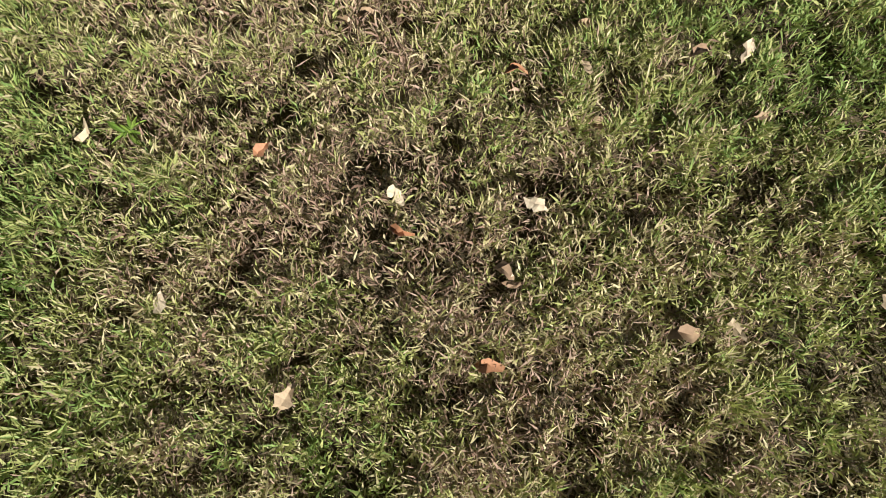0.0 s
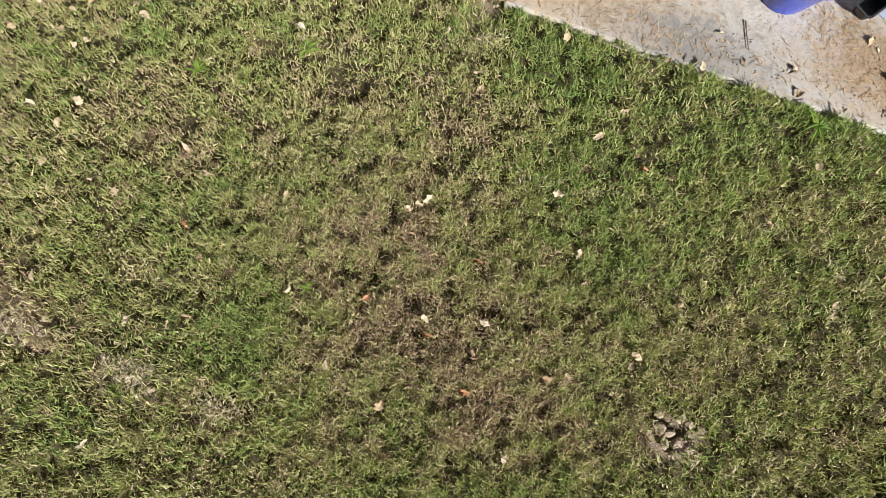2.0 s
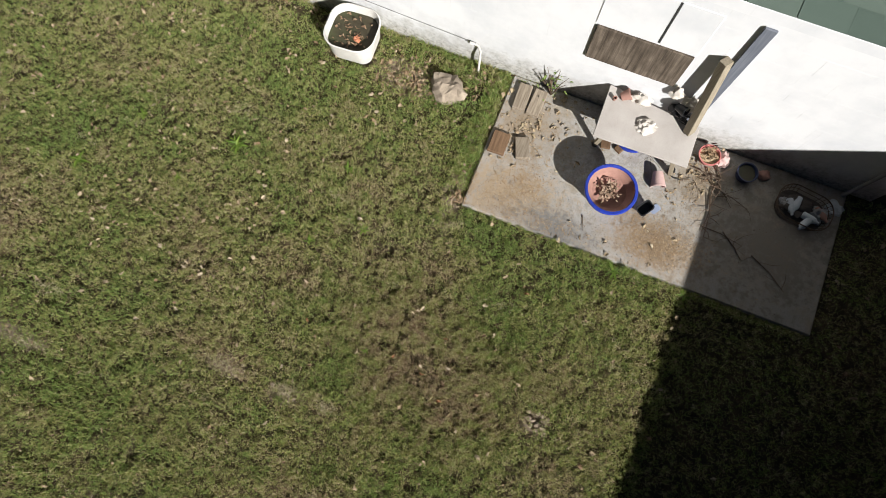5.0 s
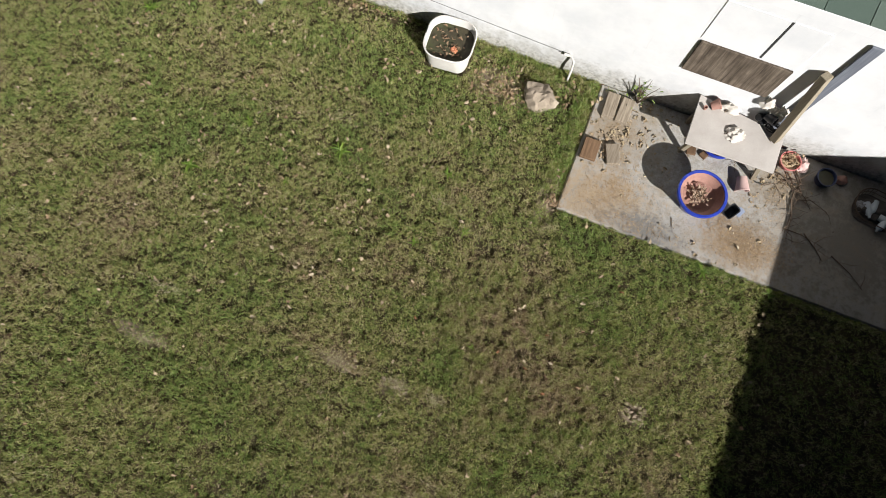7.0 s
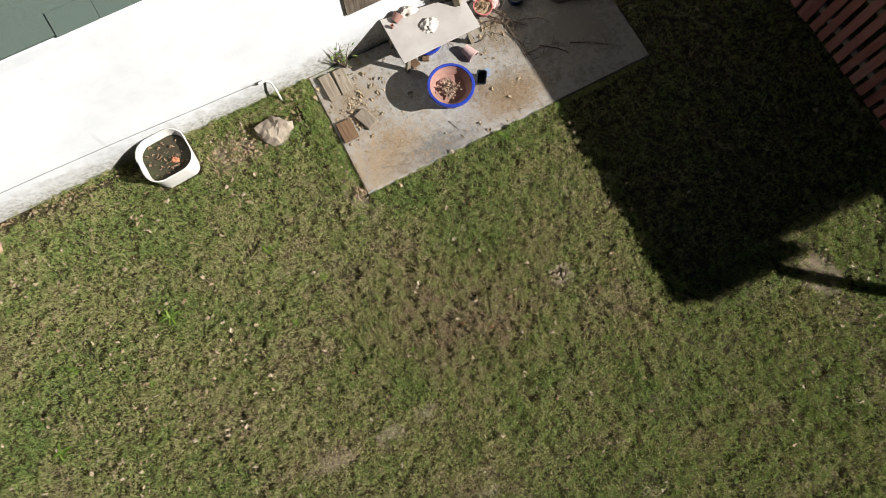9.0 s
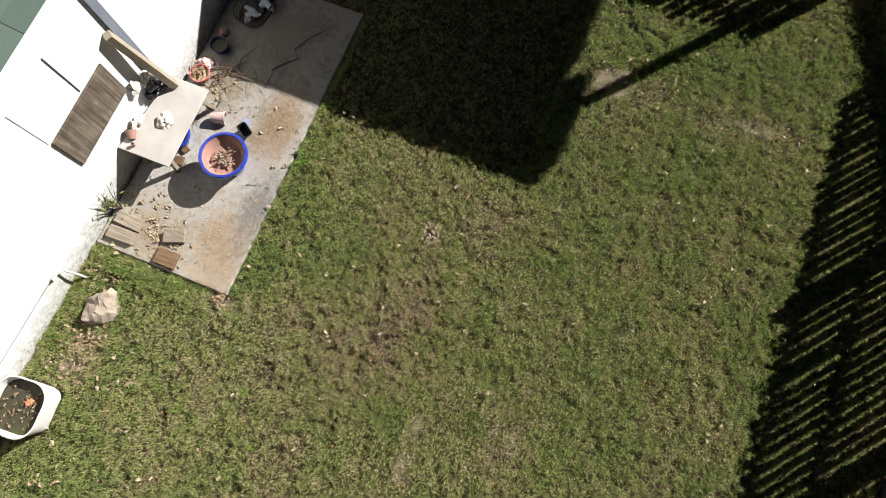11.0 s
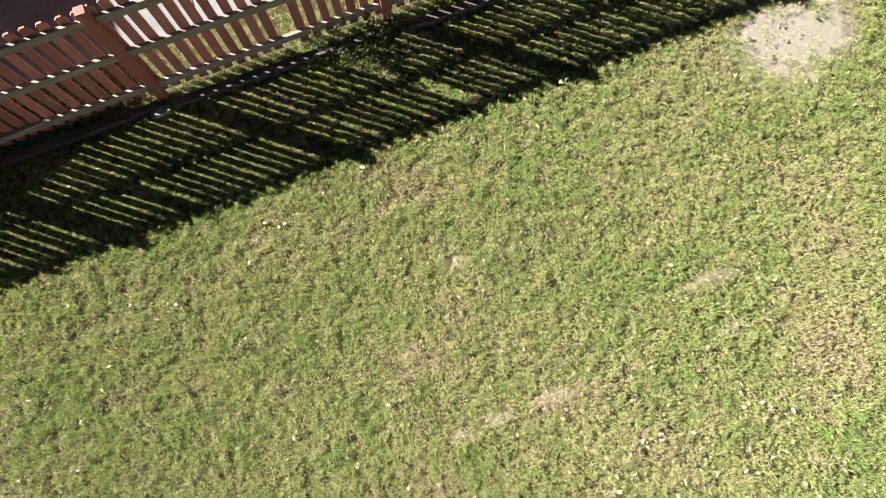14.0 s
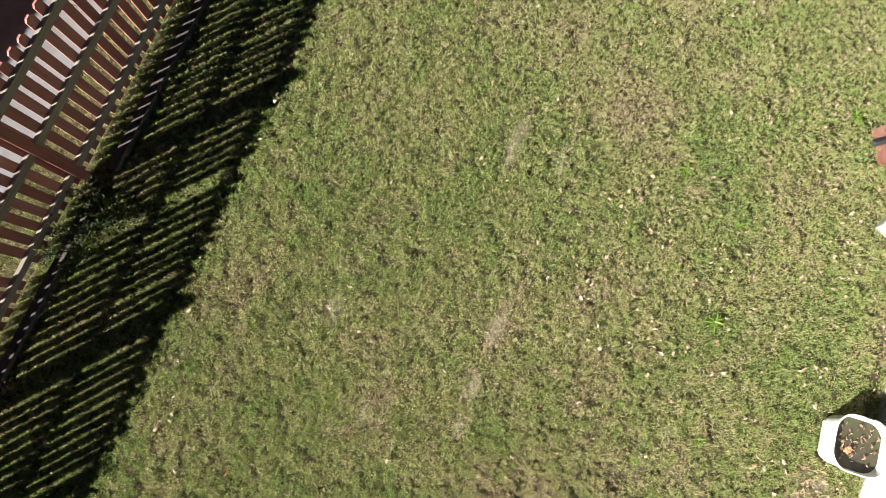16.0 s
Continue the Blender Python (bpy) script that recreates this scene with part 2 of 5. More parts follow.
def shingle():
    n = Nodes("green_shingle", 0.95, 0.0, 0.1)
    tone = n.ramp(n.random(), [(0.0, (0.05, 0.075, 0.062)), (0.5, (0.07, 0.1, 0.083)), (1.0, (0.09, 0.12, 0.1))])
    fine = n.noise(400.0, 2)
    col = n.mix(n.sharp(fine, 0.35, 0.7), tone, n.mix(0.6, tone, (0.15, 0.19, 0.16)))
    n.colour(col)
    return n.bump(fine, 0.7, 0.003)


def stained_red():
    """Old red fence stain, thin at the grain and silvered in places."""
    n = Nodes("red_stain", 0.75, 0.0, 0.25)
    g = n.noise(40.0, 5, 0.65, n.stretch(1, 1, 0.07))
    tone = n.ramp(n.random(), [(0.0, (0.26, 0.1, 0.08)), (0.5, (0.34, 0.135, 0.11)), (1.0, (0.4, 0.18, 0.15))])
    col = n.mix(n.sharp(g, 0.45, 0.75), tone, n.mix(0.45, tone, (0.1, 0.045, 0.03)))
    col = n.mix(n.sharp(n.noise(3.5, 4), 0.6, 0.75), col, n.mix(0.4, col, (0.36, 0.28, 0.22)))
    n.colour(col)
    return n.bump(g, 0.35, 0.002)


def dead_leaf(name, a, b, c):
    n = Nodes(name, 0.7, 0.0, 0.25)
    col = n.ramp(n.island(), [(0.0, a), (0.5, b), (1.0, c)])
    col = n.mix(n.sharp(n.noise(120.0, 3), 0.4, 0.7), col, n.mix(0.4, col, (0.12, 0.07, 0.04)))
    n.colour(col)
    return n.bump(n.noise(200.0, 2), 0.3, 0.001)


M_SOIL = lawn_soil()
M_LUSH = blade("lush_blade", [(0.105, 0.175, 0.042), (0.185, 0.265, 0.07), (0.26, 0.335, 0.105)])
M_OLIVE = blade("olive_blade", [(0.18, 0.205, 0.06), (0.29, 0.305, 0.1), (0.39, 0.395, 0.15)])
M_STRAW = blade("straw_blade", [(0.3, 0.26, 0.13), (0.44, 0.38, 0.205), (0.57, 0.5, 0.3)])
M_DEAD = blade("dead_blade", [(0.16, 0.095, 0.07), (0.28, 0.18, 0.13), (0.41, 0.3, 0.22)], 0.8)
M_HAY = blade("hay", [(0.32, 0.26, 0.16), (0.45, 0.38, 0.25), (0.54, 0.48, 0.34)])
M_WEED = blade("weed_leaf", [(0.07, 0.135, 0.02), (0.14, 0.225, 0.035), (0.22, 0.31, 0.055)], 0.5, True)
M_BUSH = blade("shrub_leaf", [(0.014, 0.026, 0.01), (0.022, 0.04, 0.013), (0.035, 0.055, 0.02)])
M_SLAB = patio_concrete()
M_DRIVE = concrete("drive_concrete", (0.185, 0.183, 0.182), (0.155, 0.153, 0.152), (0.14, 0.135, 0.128))
M_PAD = concrete("pad_concrete", (0.2, 0.2, 0.2), (0.16, 0.16, 0.16), (0.24, 0.2, 0.15))
M_BLOCK = concrete("grey_block", (0.36, 0.36, 0.345), (0.29, 0.29, 0.28), (0.24, 0.23, 0.21))
M_WHITE = white_paint()
M_SHINGLE = shingle()
M_RED = stained_red()
M_RAIL = wood("rail_wood", (0.4, 0.35, 0.28), (0.21, 0.175, 0.135), "x")
M_GREY_X = wood("grey_wood", (0.47, 0.4, 0.31), (0.2, 0.16, 0.115), "y")
M_GREY_Z = wood("pole_wood", (0.42, 0.37, 0.28), (0.24, 0.2, 0.14), "z")
M_BROWN = wood("brown_wood", (0.27, 0.17, 0.1), (0.12, 0.07, 0.04), "y")
M_DARKWOOD = wood("old_board", (0.27, 0.22, 0.17), (0.05, 0.038, 0.028), "z", grain=38.0, drift=0.6)
M_SLATE = wood("grey_paint", (0.24, 0.26, 0.3), (0.15, 0.165, 0.2), "z")
M_TIMBER = wood("landscape_timber", (0.13, 0.11, 0.095), (0.055, 0.047, 0.042), "x")
M_PLY = plain("primed_board", (0.46, 0.43, 0.4), (0.39, 0.36, 0.33), 5.0, 0.75)
M_BLUE = plain("blue_glaze", (0.02, 0.04, 0.3), (0.03, 0.06, 0.42), 12.0, 0.2, 0.0, 0.6, 0.05)
M_CLAY = plain("terracotta", (0.4, 0.225, 0.18), (0.31, 0.17, 0.135), 14.0, 0.85)
M_ORANGE = plain("orange_peel", (0.6, 0.25, 0.14), (0.5, 0.2, 0.1), 30.0, 0.6)
M_PINK = plain("faded_plastic", (0.58, 0.4, 0.37), (0.64, 0.46, 0.43), 14.0, 0.6)
M_REDPLASTIC = plain("red_plastic", (0.5, 0.15, 0.14), (0.58, 0.22, 0.2), 20.0, 0.5)
M_BLACK = plain("black_plastic", (0.012, 0.013, 0.015), (0.025, 0.026, 0.03), 30.0, 0.4, 0.0, 0.5, 0.05)
M_NAVY = plain("navy_plastic", (0.03, 0.04, 0.09), (0.04, 0.055, 0.12), 30.0, 0.45)
M_PALE = plain("white_plastic", (0.74, 0.72, 0.68), (0.62, 0.6, 0.55), 9.0, 0.55)
M_CLOTH = plain("pale_cloth", (0.72, 0.68, 0.62), (0.6, 0.55, 0.48), 25.0, 0.9)
M_ROCK = concrete("sandstone", (0.4, 0.34, 0.26), (0.3, 0.25, 0.19), (0.22, 0.18, 0.14))
M_BRICK = concrete("red_brick", (0.36, 0.15, 0.1), (0.28, 0.11, 0.08), (0.36, 0.24, 0.18))
M_REDCLAY = concrete("red_slate", (0.2, 0.08, 0.055), (0.15, 0.06, 0.04), (0.25, 0.125, 0.09))
M_RUST = concrete("rusty_tin", (0.5, 0.45, 0.4), (0.35, 0.16, 0.07), (0.3, 0.12, 0.05))
M_PIPE = plain("grey_pipe", (0.3, 0.3, 0.3), (0.22, 0.22, 0.22), 12.0, 0.5)
M_CABLE = plain("dark_cable", (0.03, 0.03, 0.03), (0.05, 0.05, 0.05), 30.0, 0.6)
M_CAN = plain("grey_can", (0.5, 0.54, 0.58), (0.42, 0.46, 0.5), 8.0, 0.6)
M_TOTE = plain("pale_tote", (0.56, 0.6, 0.62), (0.48, 0.52, 0.54), 8.0, 0.5)
M_LID = plain("blue_lid", (0.28, 0.33, 0.45), (0.24, 0.29, 0.4), 8.0, 0.45)
M_SACK = plain("blue_sack", (0.07, 0.08, 0.2), (0.1, 0.11, 0.28), 30.0, 0.4)
M_MUCK = concrete("wet_muck", (0.035, 0.03, 0.02), (0.07, 0.06, 0.035), (0.05, 0.055, 0.025), 0.5)
M_CLOD = concrete("dry_earth", (0.37, 0.3, 0.235), (0.28, 0.22, 0.165), (0.2, 0.155, 0.115))
M_TWIG = wood("twig_bark", (0.22, 0.16, 0.11), (0.1, 0.07, 0.05), "y")
M_LEAF = dead_leaf("dead_leaf", (0.34, 0.25, 0.15), (0.22, 0.145, 0.085), (0.42, 0.34, 0.23))
M_PALELEAF = dead_leaf("pale_leaf", (0.4, 0.33, 0.21), (0.3, 0.225, 0.14), (0.47, 0.4, 0.28))
M_GRIT = dead_leaf("earth_crumb", (0.06, 0.045, 0.035), (0.1, 0.07, 0.05), (0.16, 0.12, 0.085))
M_BROWNLEAF = dead_leaf("brown_leaf", (0.24, 0.16, 0.1), (0.13, 0.085, 0.05), (0.32, 0.23, 0.15))
M_DRYLEAF = dead_leaf("dry_leaf", (0.36, 0.26, 0.18), (0.24, 0.16, 0.11), (0.46, 0.36, 0.27))
M_RUSTLEAF = dead_leaf("rusty_leaf", (0.36, 0.17, 0.08), (0.3, 0.14, 0.07), (0.42, 0.23, 0.12))
M_LITTER = dead_leaf("straw_litter", (0.4, 0.28, 0.16), (0.24, 0.165, 0.1), (0.52, 0.4, 0.25))
M_SHEET = plain("cloudy_glass", (0.42, 0.47, 0.44), (0.34, 0.39, 0.36), 9.0, 0.25, 0.0, 0.5, 0.05)
M_MORTAR = concrete("mortar", (0.38, 0.35, 0.31), (0.27, 0.245, 0.215), (0.52, 0.51, 0.49))
M_LOG = wood("old_log", (0.33, 0.29, 0.245), (0.1, 0.085, 0.07), "z")

# ---- ground, drive, patio ----
def relief(x, y):
    """The soil's height under the turf: nearly level with small swells."""
    return -0.034 + (0.004 * noise.noise(Vector((x * 2.1, y * 2.1, 0))) if max(abs(x), abs(y)) < 12 else 0.0)


def ground_sheet():
    bm = bmesh.new()
    xs = [-400, -60, -20, -12] + [-11.8 + 0.2 * i for i in range(119)] + [12, 20, 60, 400]
    grid = [[bm.verts.new((x, y, relief(x, y))) for x in xs] for y in xs]
    for a, b in zip(grid, grid[1:]):
        for i in range(len(xs) - 1):
            bm.faces.new((a[i], a[i + 1], b[i + 1], b[i]))
    ob = part("ground", bm, M_SOIL)
    return smooth(tagged(ob, "lawn soil with thatch under thin mown grass", "ground", "", "structure"))


ground_sheet()


def flat_piece(name, x0, x1, y0, y1, z0, z1, material, label, category, parent=None, bevel=0.008):
    bm = boxed((x1 - x0, y1 - y0, z1 - z0), pose((x0 + x1) / 2, (y0 + y1) / 2, (z0 + z1) / 2), bevel)
    ob = part(name, bm, material, parent)
    return tagged(ob, label, category, "", "structure") if not parent else ob


patio = thing("patio", "weathered concrete patio slab against the white block wall", "patio", kind="structure")
for x0, x1 in ((0.0, 3.27),):
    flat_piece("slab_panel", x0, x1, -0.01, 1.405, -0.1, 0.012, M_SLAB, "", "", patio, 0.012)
drive = thing("driveway", "pale concrete driveway beyond the red fence", "driveway", kind="structure")
for x0, x1 in ((-13.0, -6.4), (-6.394, -2.9), (-2.894, 0.537), (0.543, 4.2), (4.206, 9.0)):
    flat_piece("drive_panel", x0, x1, -10.2, -6.96, -0.1, 0.02, M_DRIVE, "", "", drive)
flat_piece("pavement", -6.6, -5.0, -6.28, -5.1, -0.1, -0.022, M_PAD, "small grey concrete pad beside the fence", "pavement")

# ---- the house ----
WALL_Y = 1.41


def house():
    wall = tagged(part("wall_north", boxed((7.58, 0.19, 2.06), pose(-0.29, WALL_Y + 0.1035, 0.99)), M_WHITE),
                  "white painted concrete block wall, stained at its foot", "wall", "", "structure")
    back = tagged(part("wall_west", boxed((0.2, 6.0, 2.06), pose(-3.98, WALL_Y + 3.21, 0.99)), M_WHITE),
                  "white painted side wall of the house", "wall", "", "structure")
    east = tagged(part("wall_east", boxed((0.2, 6.0, 2.06), pose(3.39, WALL_Y + 3.21, 0.99)), M_WHITE),
                  "white painted side wall of the house", "wall", "", "structure")
    # eave, fascia and roof deck
    slope = math.atan(0.33)
    m = pose(0, 1.16, 2.19, math.degrees(slope))
    roof = tagged(part("roof", boxed((8.1, 6.2, 0.03), m @ pose(-0.25, 3.1, -0.02)), M_SHINGLE),
                  "low roof of dark green asphalt shingles", "roof", "", "structure")
    part("fascia", boxed((8.1, 0.02, 0.1), pose(-0.25, 1.162, 2.115), 0.003), M_WHITE, roof, "white fascia board")
    part("soffit", boxed((8.06, 0.22, 0.012), pose(-0.25, 1.285, 2.07)), M_WHITE, roof, "white soffit")
    return wall, roof, m


WALL, ROOF, ROOF_POSE = house()

# ---- red picket fences ----
def picket_mesh(width, height):
    """A dog-eared board."""
    bm = bmesh.new()
    w, c, t = width / 2, 0.024, 0.009
    outline = [(-w, 0), (w, 0), (w, height - c), (w - c, height), (-w + c, height), (-w, height - c)]
    front = [bm.verts.new((x, -t, z)) for x, z in outline]
    back = [bm.verts.new((x, t, z)) for x, z in outline]
    bm.faces.new(front)
    bm.faces.new(back[::-1])
    for i in range(6):
        j = (i + 1) % 6
        bm.faces.new((front[j], front[i], back[i], back[j]))
    me = bpy.data.meshes.new("picket")
    bm.to_mesh(me)
    bm.free()
    me.materials.append(M_RED)
    return me


PICKET = [picket_mesh(0.089, 1.42), picket_mesh(0.086, 1.405), picket_mesh(0.091, 1.43)]
PICKET_MID = [picket_mesh(0.089, 0.75), picket_mesh(0.092, 0.765)]
PICKET_LOW = [picket_mesh(0.089, 1.02), picket_mesh(0.092, 1.03)]


def fence_panel(label, at, rz, length, meshes, rails, gap=0.137, missing=(), z0=0.03, post_h=1.5):
    """One bay: a post at its start, rails on the yard's side and boards behind them, along +x of the panel."""
    f = thing("fence_panel", label, "fence", at, rz, "red picket fence")
    part("post", boxed((0.092, 0.092, post_h), pose(0, 0.0, post_h / 2 - 0.02), 0.006), M_RED, f)
    for z in rails:
        part("rail", boxed((length - 0.094, 0.04, 0.088), pose(length / 2, -0.022, z), 0.004), M_RAIL, f)
    n = round(length / gap)
    for i in range(n):
        if i in missing:
            continue
        ob = new("picket", meshes[random.randrange(len(meshes))])
        ob.parent = f
        ob.matrix_basis = pose(gap * (i + 0.45) + random.uniform(-0.006, 0.006), -0.052, z0 + random.uniform(-0.012, 0.012),
                               0, random.uniform(-0.7, 0.7), 0)
    return f


FENCE_Y = -6.345
RED = "red-stained wooden picket fence panel with three rails"
for x, length, gone in ((-8.61, 2.44, ()), (-6.17, 2.44, ()), (-3.73, 2.43, ()), (-1.30, 2.44, (7,)), (1.14, 2.31, ()), (3.45, 2.44, ())):
    fence_panel(RED, (x, FENCE_Y, 0), 0, length, PICKET, (0.2, 0.78, 1.3), missing=gone)


# ---- unseen buildings and porch, added to shade the yard ----
def shed_like(name, label, x0, x1, y0, y1, z_low, z_high, category):
    """A plain building with a roof that climbs from z_low at x0 to z_high at x1."""
    ob = thing(name, label, category, ((x0 + x1) / 2, (y0 + y1) / 2, 0))
    bm = bmesh.new()
    hx, hy = (x1 - x0) / 2, (y1 - y0) / 2
    low = [bm.verts.new(p) for p in ((-hx, -hy, 0), (hx, -hy, 0), (hx, hy, 0), (-hx, hy, 0))]
    top = [bm.verts.new(p) for p in ((-hx, -hy, z_low - 0.08), (hx, -hy, z_high - 0.08), (hx, hy, z_high - 0.08), (-hx, hy, z_low - 0.08))]
    for i in range(4):
        j = (i + 1) % 4
        bm.faces.new((low[i], low[j], top[j], top[i]))
    bm.faces.new(top)
    part("wall", bm, M_WHITE, ob)
    length = math.hypot(2 * hx, z_high - z_low)
    tilt = math.degrees(math.atan2(z_high - z_low, 2 * hx))
    part("roof", boxed((length, 2 * hy, 0.08), pose(0, 0, (z_low + z_high) / 2 - 0.04, 0, -tilt, 0)), M_SHINGLE, ob, "dark shingled roof")
    return ob


# Unseen building, added so that its shadow falls on the driveway.
shed_like("drive_shade_house", "unseen white building added across the driveway to shade it", -14.0, 2.45, -16.0, -10.6, 3.0, 3.0, "house")
# Also unseen: its corner and roof slope shape the shadow at the fence.
shed_like("corner_shade_house", "unseen white building with a sloping roof, added to shade the fence corner", 4.95, 12.2, -15.0, -9.35, 3.0, 5.0, "garage")


def porch():
    """A flat roof whose edge steps back past the corner post."""
    h = 2.4
    ob = thing("porch_roof", "shingled porch roof on timber posts beside the house", "porch", (7.2, -1.7, 0))
    bm = bmesh.new()
    rim = [(-2.24, -3.0), (-1.05, -2.97), (-1.05, -2.87), (2.22, -2.82), (2.22, 3.1), (-2.22, 3.1)]
    up = [bm.verts.new((x, y, h)) for x, y in rim]
    low = [bm.verts.new((x, y, h - 0.1)) for x, y in rim]
    bm.faces.new(up)
    bm.faces.new(low[::-1])
    for i in range(6):
        j = (i + 1) % 6
        bm.faces.new((low[i], low[j], up[j], up[i]))
    part("deck", bm, M_SHINGLE, ob)
    part("beam", boxed((1.1, 0.1, 0.16), pose(-1.65, -2.9, h - 0.18), 0.01), M_RED, ob)
    part("beam", boxed((3.2, 0.1, 0.16), pose(0.55, -2.72, h - 0.18), 0.01), M_RED, ob)
    for x, y in ((-1.47, -2.95), (1.9, -2.72)):
        part("post", boxed((0.1, 0.1, h - 0.26), pose(x, y, h / 2 - 0.13), 0.01), M_RED, ob)
    return ob


porch()

# ---- the patio's corner: bench, pots and clutter ----
def bench():
    t = thing("potting_bench", "low bench of pale primed board on wooden legs", "bench", (1.3, 1.12, 0))
    bm = bmesh.new()
    top = [(-0.42, -0.225, 0.395), (0.45, -0.18, 0.315), (0.44, 0.2, 0.38), (-0.43, 0.275, 0.42)]
    top = [(x, y, 0.373 - 0.073 * x + 0.095 * y) for x, y, _ in top]
    up = [bm.verts.new(p) for p in top]
    low = [bm.verts.new((x, y, z - 0.018)) for x, y, z in top]
    bm.faces.new(up)
    bm.faces.new(low[::-1])
    for i in range(4):
        j = (i + 1) % 4
        bm.faces.new((low[i], low[j], up[j], up[i]))
    bmesh.ops.bevel(bm, geom=list(bm.edges), offset=0.004, segments=1, affect="EDGES")
    part("tabletop", bm, M_PLY, t, "pale primed board top with chips at its rim")
    for x, y, h, ax in ((-0.33, -0.12, 0.372, 6), (0.36, -0.14, 0.305, -14), (-0.36, 0.2, 0.392, 3), (0.36, 0.13, 0.352, -3)):
        part("leg", boxed((0.042, 0.042, h), pose(x, y, h / 2 + 0.006, 0, ax, 0), 0.004), M_GREY_Z, t)
    part("apron", boxed((0.7, 0.03, 0.06), pose(0.0, -0.1, 0.315, 0, 5, 0), 0.004), M_GREY_X, t)
    return t


bench()


def pot(name, label, at, r, h, rim_mat, body_mat, fill=0.35, parent_cat="pot", rim_h=0.035):
    """A wide bowl-shaped planter: rim, glazed outside, bare inside."""
    t = thing(name, label, parent_cat, at)
    outer = [(r * 0.52, 0.0), (r * 0.56, h * 0.1), (r * 0.72, h * 0.5), (r * 0.86, h * 0.8), (r * 0.95, h - rim_h), (r * 0.99, h - rim_h)]
    smooth(part("body", lathe([(0.0, 0.0)] + outer, 48, capped=False), rim_mat, t))
    ring = [(r * 0.97, h - rim_h), (r * 1.015, h - rim_h * 0.8), (r * 1.02, h - 0.008), (r * 0.99, h), (r * 0.9, h), (r * 0.885, h - 0.012)]
    smooth(part("rim", lathe(ring, 48, capped=False), rim_mat, t, "cobalt blue glazed rim"))
    inner = [(r * 0.9, h - 0.006), (r * 0.84, h * 0.86), (r * 0.76, h * (fill + 0.16)), (r * 0.66, h * fill + 0.014), (r * 0.45, h * fill + 0.002), (0.0, h * fill)]
    bm = lathe(inner, 48, capped=False)
    bmesh.ops.reverse_faces(bm, faces=bm.faces)
    smooth(part("lining", bm, body_mat, t, "bare terracotta inside"))
    return t


BIG_POT = (1.2, 0.52, 0.012)
pot("glazed_planter", "wide terracotta planter with a cobalt blue rim", BIG_POT, 0.231, 0.29, M_BLUE, M_CLAY, 0.64)
pot("glazed_pot", "smaller blue glazed pot under the bench", (1.24, 1.12, 0.012), 0.155, 0.19, M_BLUE, M_CLAY, 0.5)


def cup(name, label, at, top, base, h, material, tilt=(0, 0, 0), inside=None, category="pot", wall=0.004, sides=24):
    """A tapered open vessel."""
    t = thing(name, label, category, at)
    t.matrix_basis = pose(*at, *tilt)
    prof = [(0.0, 0.0), (base, 0.0), (top, h - 0.012), (top * 1.06, h - 0.012), (top * 1.06, h), (top - wall, h), (base - wall, 0.006), (0.0, 0.006)]
    smooth(part("body", lathe(prof, sides), material, t), 35)
    if inside:
        part("filling", lathe([(top * 0.93, h * 0.7), (top * 0.5, h * 0.74), (0, h * 0.76)], sides, 1, 0.1), inside, t)
    return t


cup("plant_pot", "faded pink plastic plant pot lying beside the bench", (1.575, 0.93, 0.07), 0.066, 0.045, 0.14, M_PINK, (98, 0, 20))
cup("bowl", "red plastic bowl full of dead leaves", (1.965, 1.25, 0.012), 0.098, 0.07, 0.09, M_REDPLASTIC, inside=M_LITTER, category="bowl")
cup("bucket", "small navy plastic bucket in the shade", (2.33, 1.21, 0.012), 0.09, 0.07, 0.1, M_NAVY, inside=M_MUCK, category="bucket")
cup("flower_pot", "small terracotta flower pot on the bench", (0.995, 1.315, 0.425), 0.05, 0.035, 0.085, M_CLAY, (64, 0, 120), category="pot")
cup("cup", "tiny dark cup on the bench", (0.945, 1.27, 0.42), 0.018, 0.014, 0.04, M_CLAY, category="cup")
cup("plant_pot", "black plastic plant pot behind the bench", (1.5, 1.34, 0.39), 0.05, 0.036, 0.1, M_BLACK, (60, 0, 200))
cup("plant_pot", "black plastic plant pot stacked behind the bench", (1.43, 1.36, 0.44), 0.045, 0.032, 0.11, M_BLACK, (115, 0, 130))
cup("plant_pot", "black plastic plant pot leaning on the wall", (1.46, 1.34, 0.54), 0.045, 0.034, 0.1, M_BLACK, (70, 0, 60))


def heap(name, label, at, size, seed, material, category="cloth", detail=3, rough=0.75, rz=0, scale=3.4):
    ob = part(name, lump(size, seed, detail, rough, 0.55, scale), material)
    ob.matrix_basis = pose(at[0], at[1], at[2] + size[2] * 0.4, 0, 0, rz)
    return smooth(tagged(ob, label, category), 50)


heap("crumpled_cloth", "crumpled white rag lying on the bench", (1.29, 1.14, 0.365), (0.09, 0.07, 0.05), 3, M_CLOTH, "cloth", 4, 0.4, 15, 4.2)
heap("crumpled_bag", "torn white plastic bag at the wall", (1.17, 1.35, 0.41), (0.09, 0.04, 0.06), 11, M_CLOTH, "bag")
heap("crumpled_bag", "torn white plastic bag behind the pots", (1.54, 1.36, 0.52), (0.07, 0.04, 0.12), 17, M_CLOTH, "bag")
heap("crumpled_bag", "torn white plastic bag draped on the pots", (1.4, 1.37, 0.62), (0.05, 0.025, 0.09), 23, M_CLOTH, "bag")
heap("crumpled_cloth", "crumpled pink rag at the foot of the wall", (2.1, 1.28, 0.012), (0.06, 0.07, 0.05), 7, M_PINK)
heap("crumpled_cloth", "pale blue rag in the shaded corner", (3.18, 1.2, 0.012), (0.075, 0.06, 0.05), 9, M_TOTE)
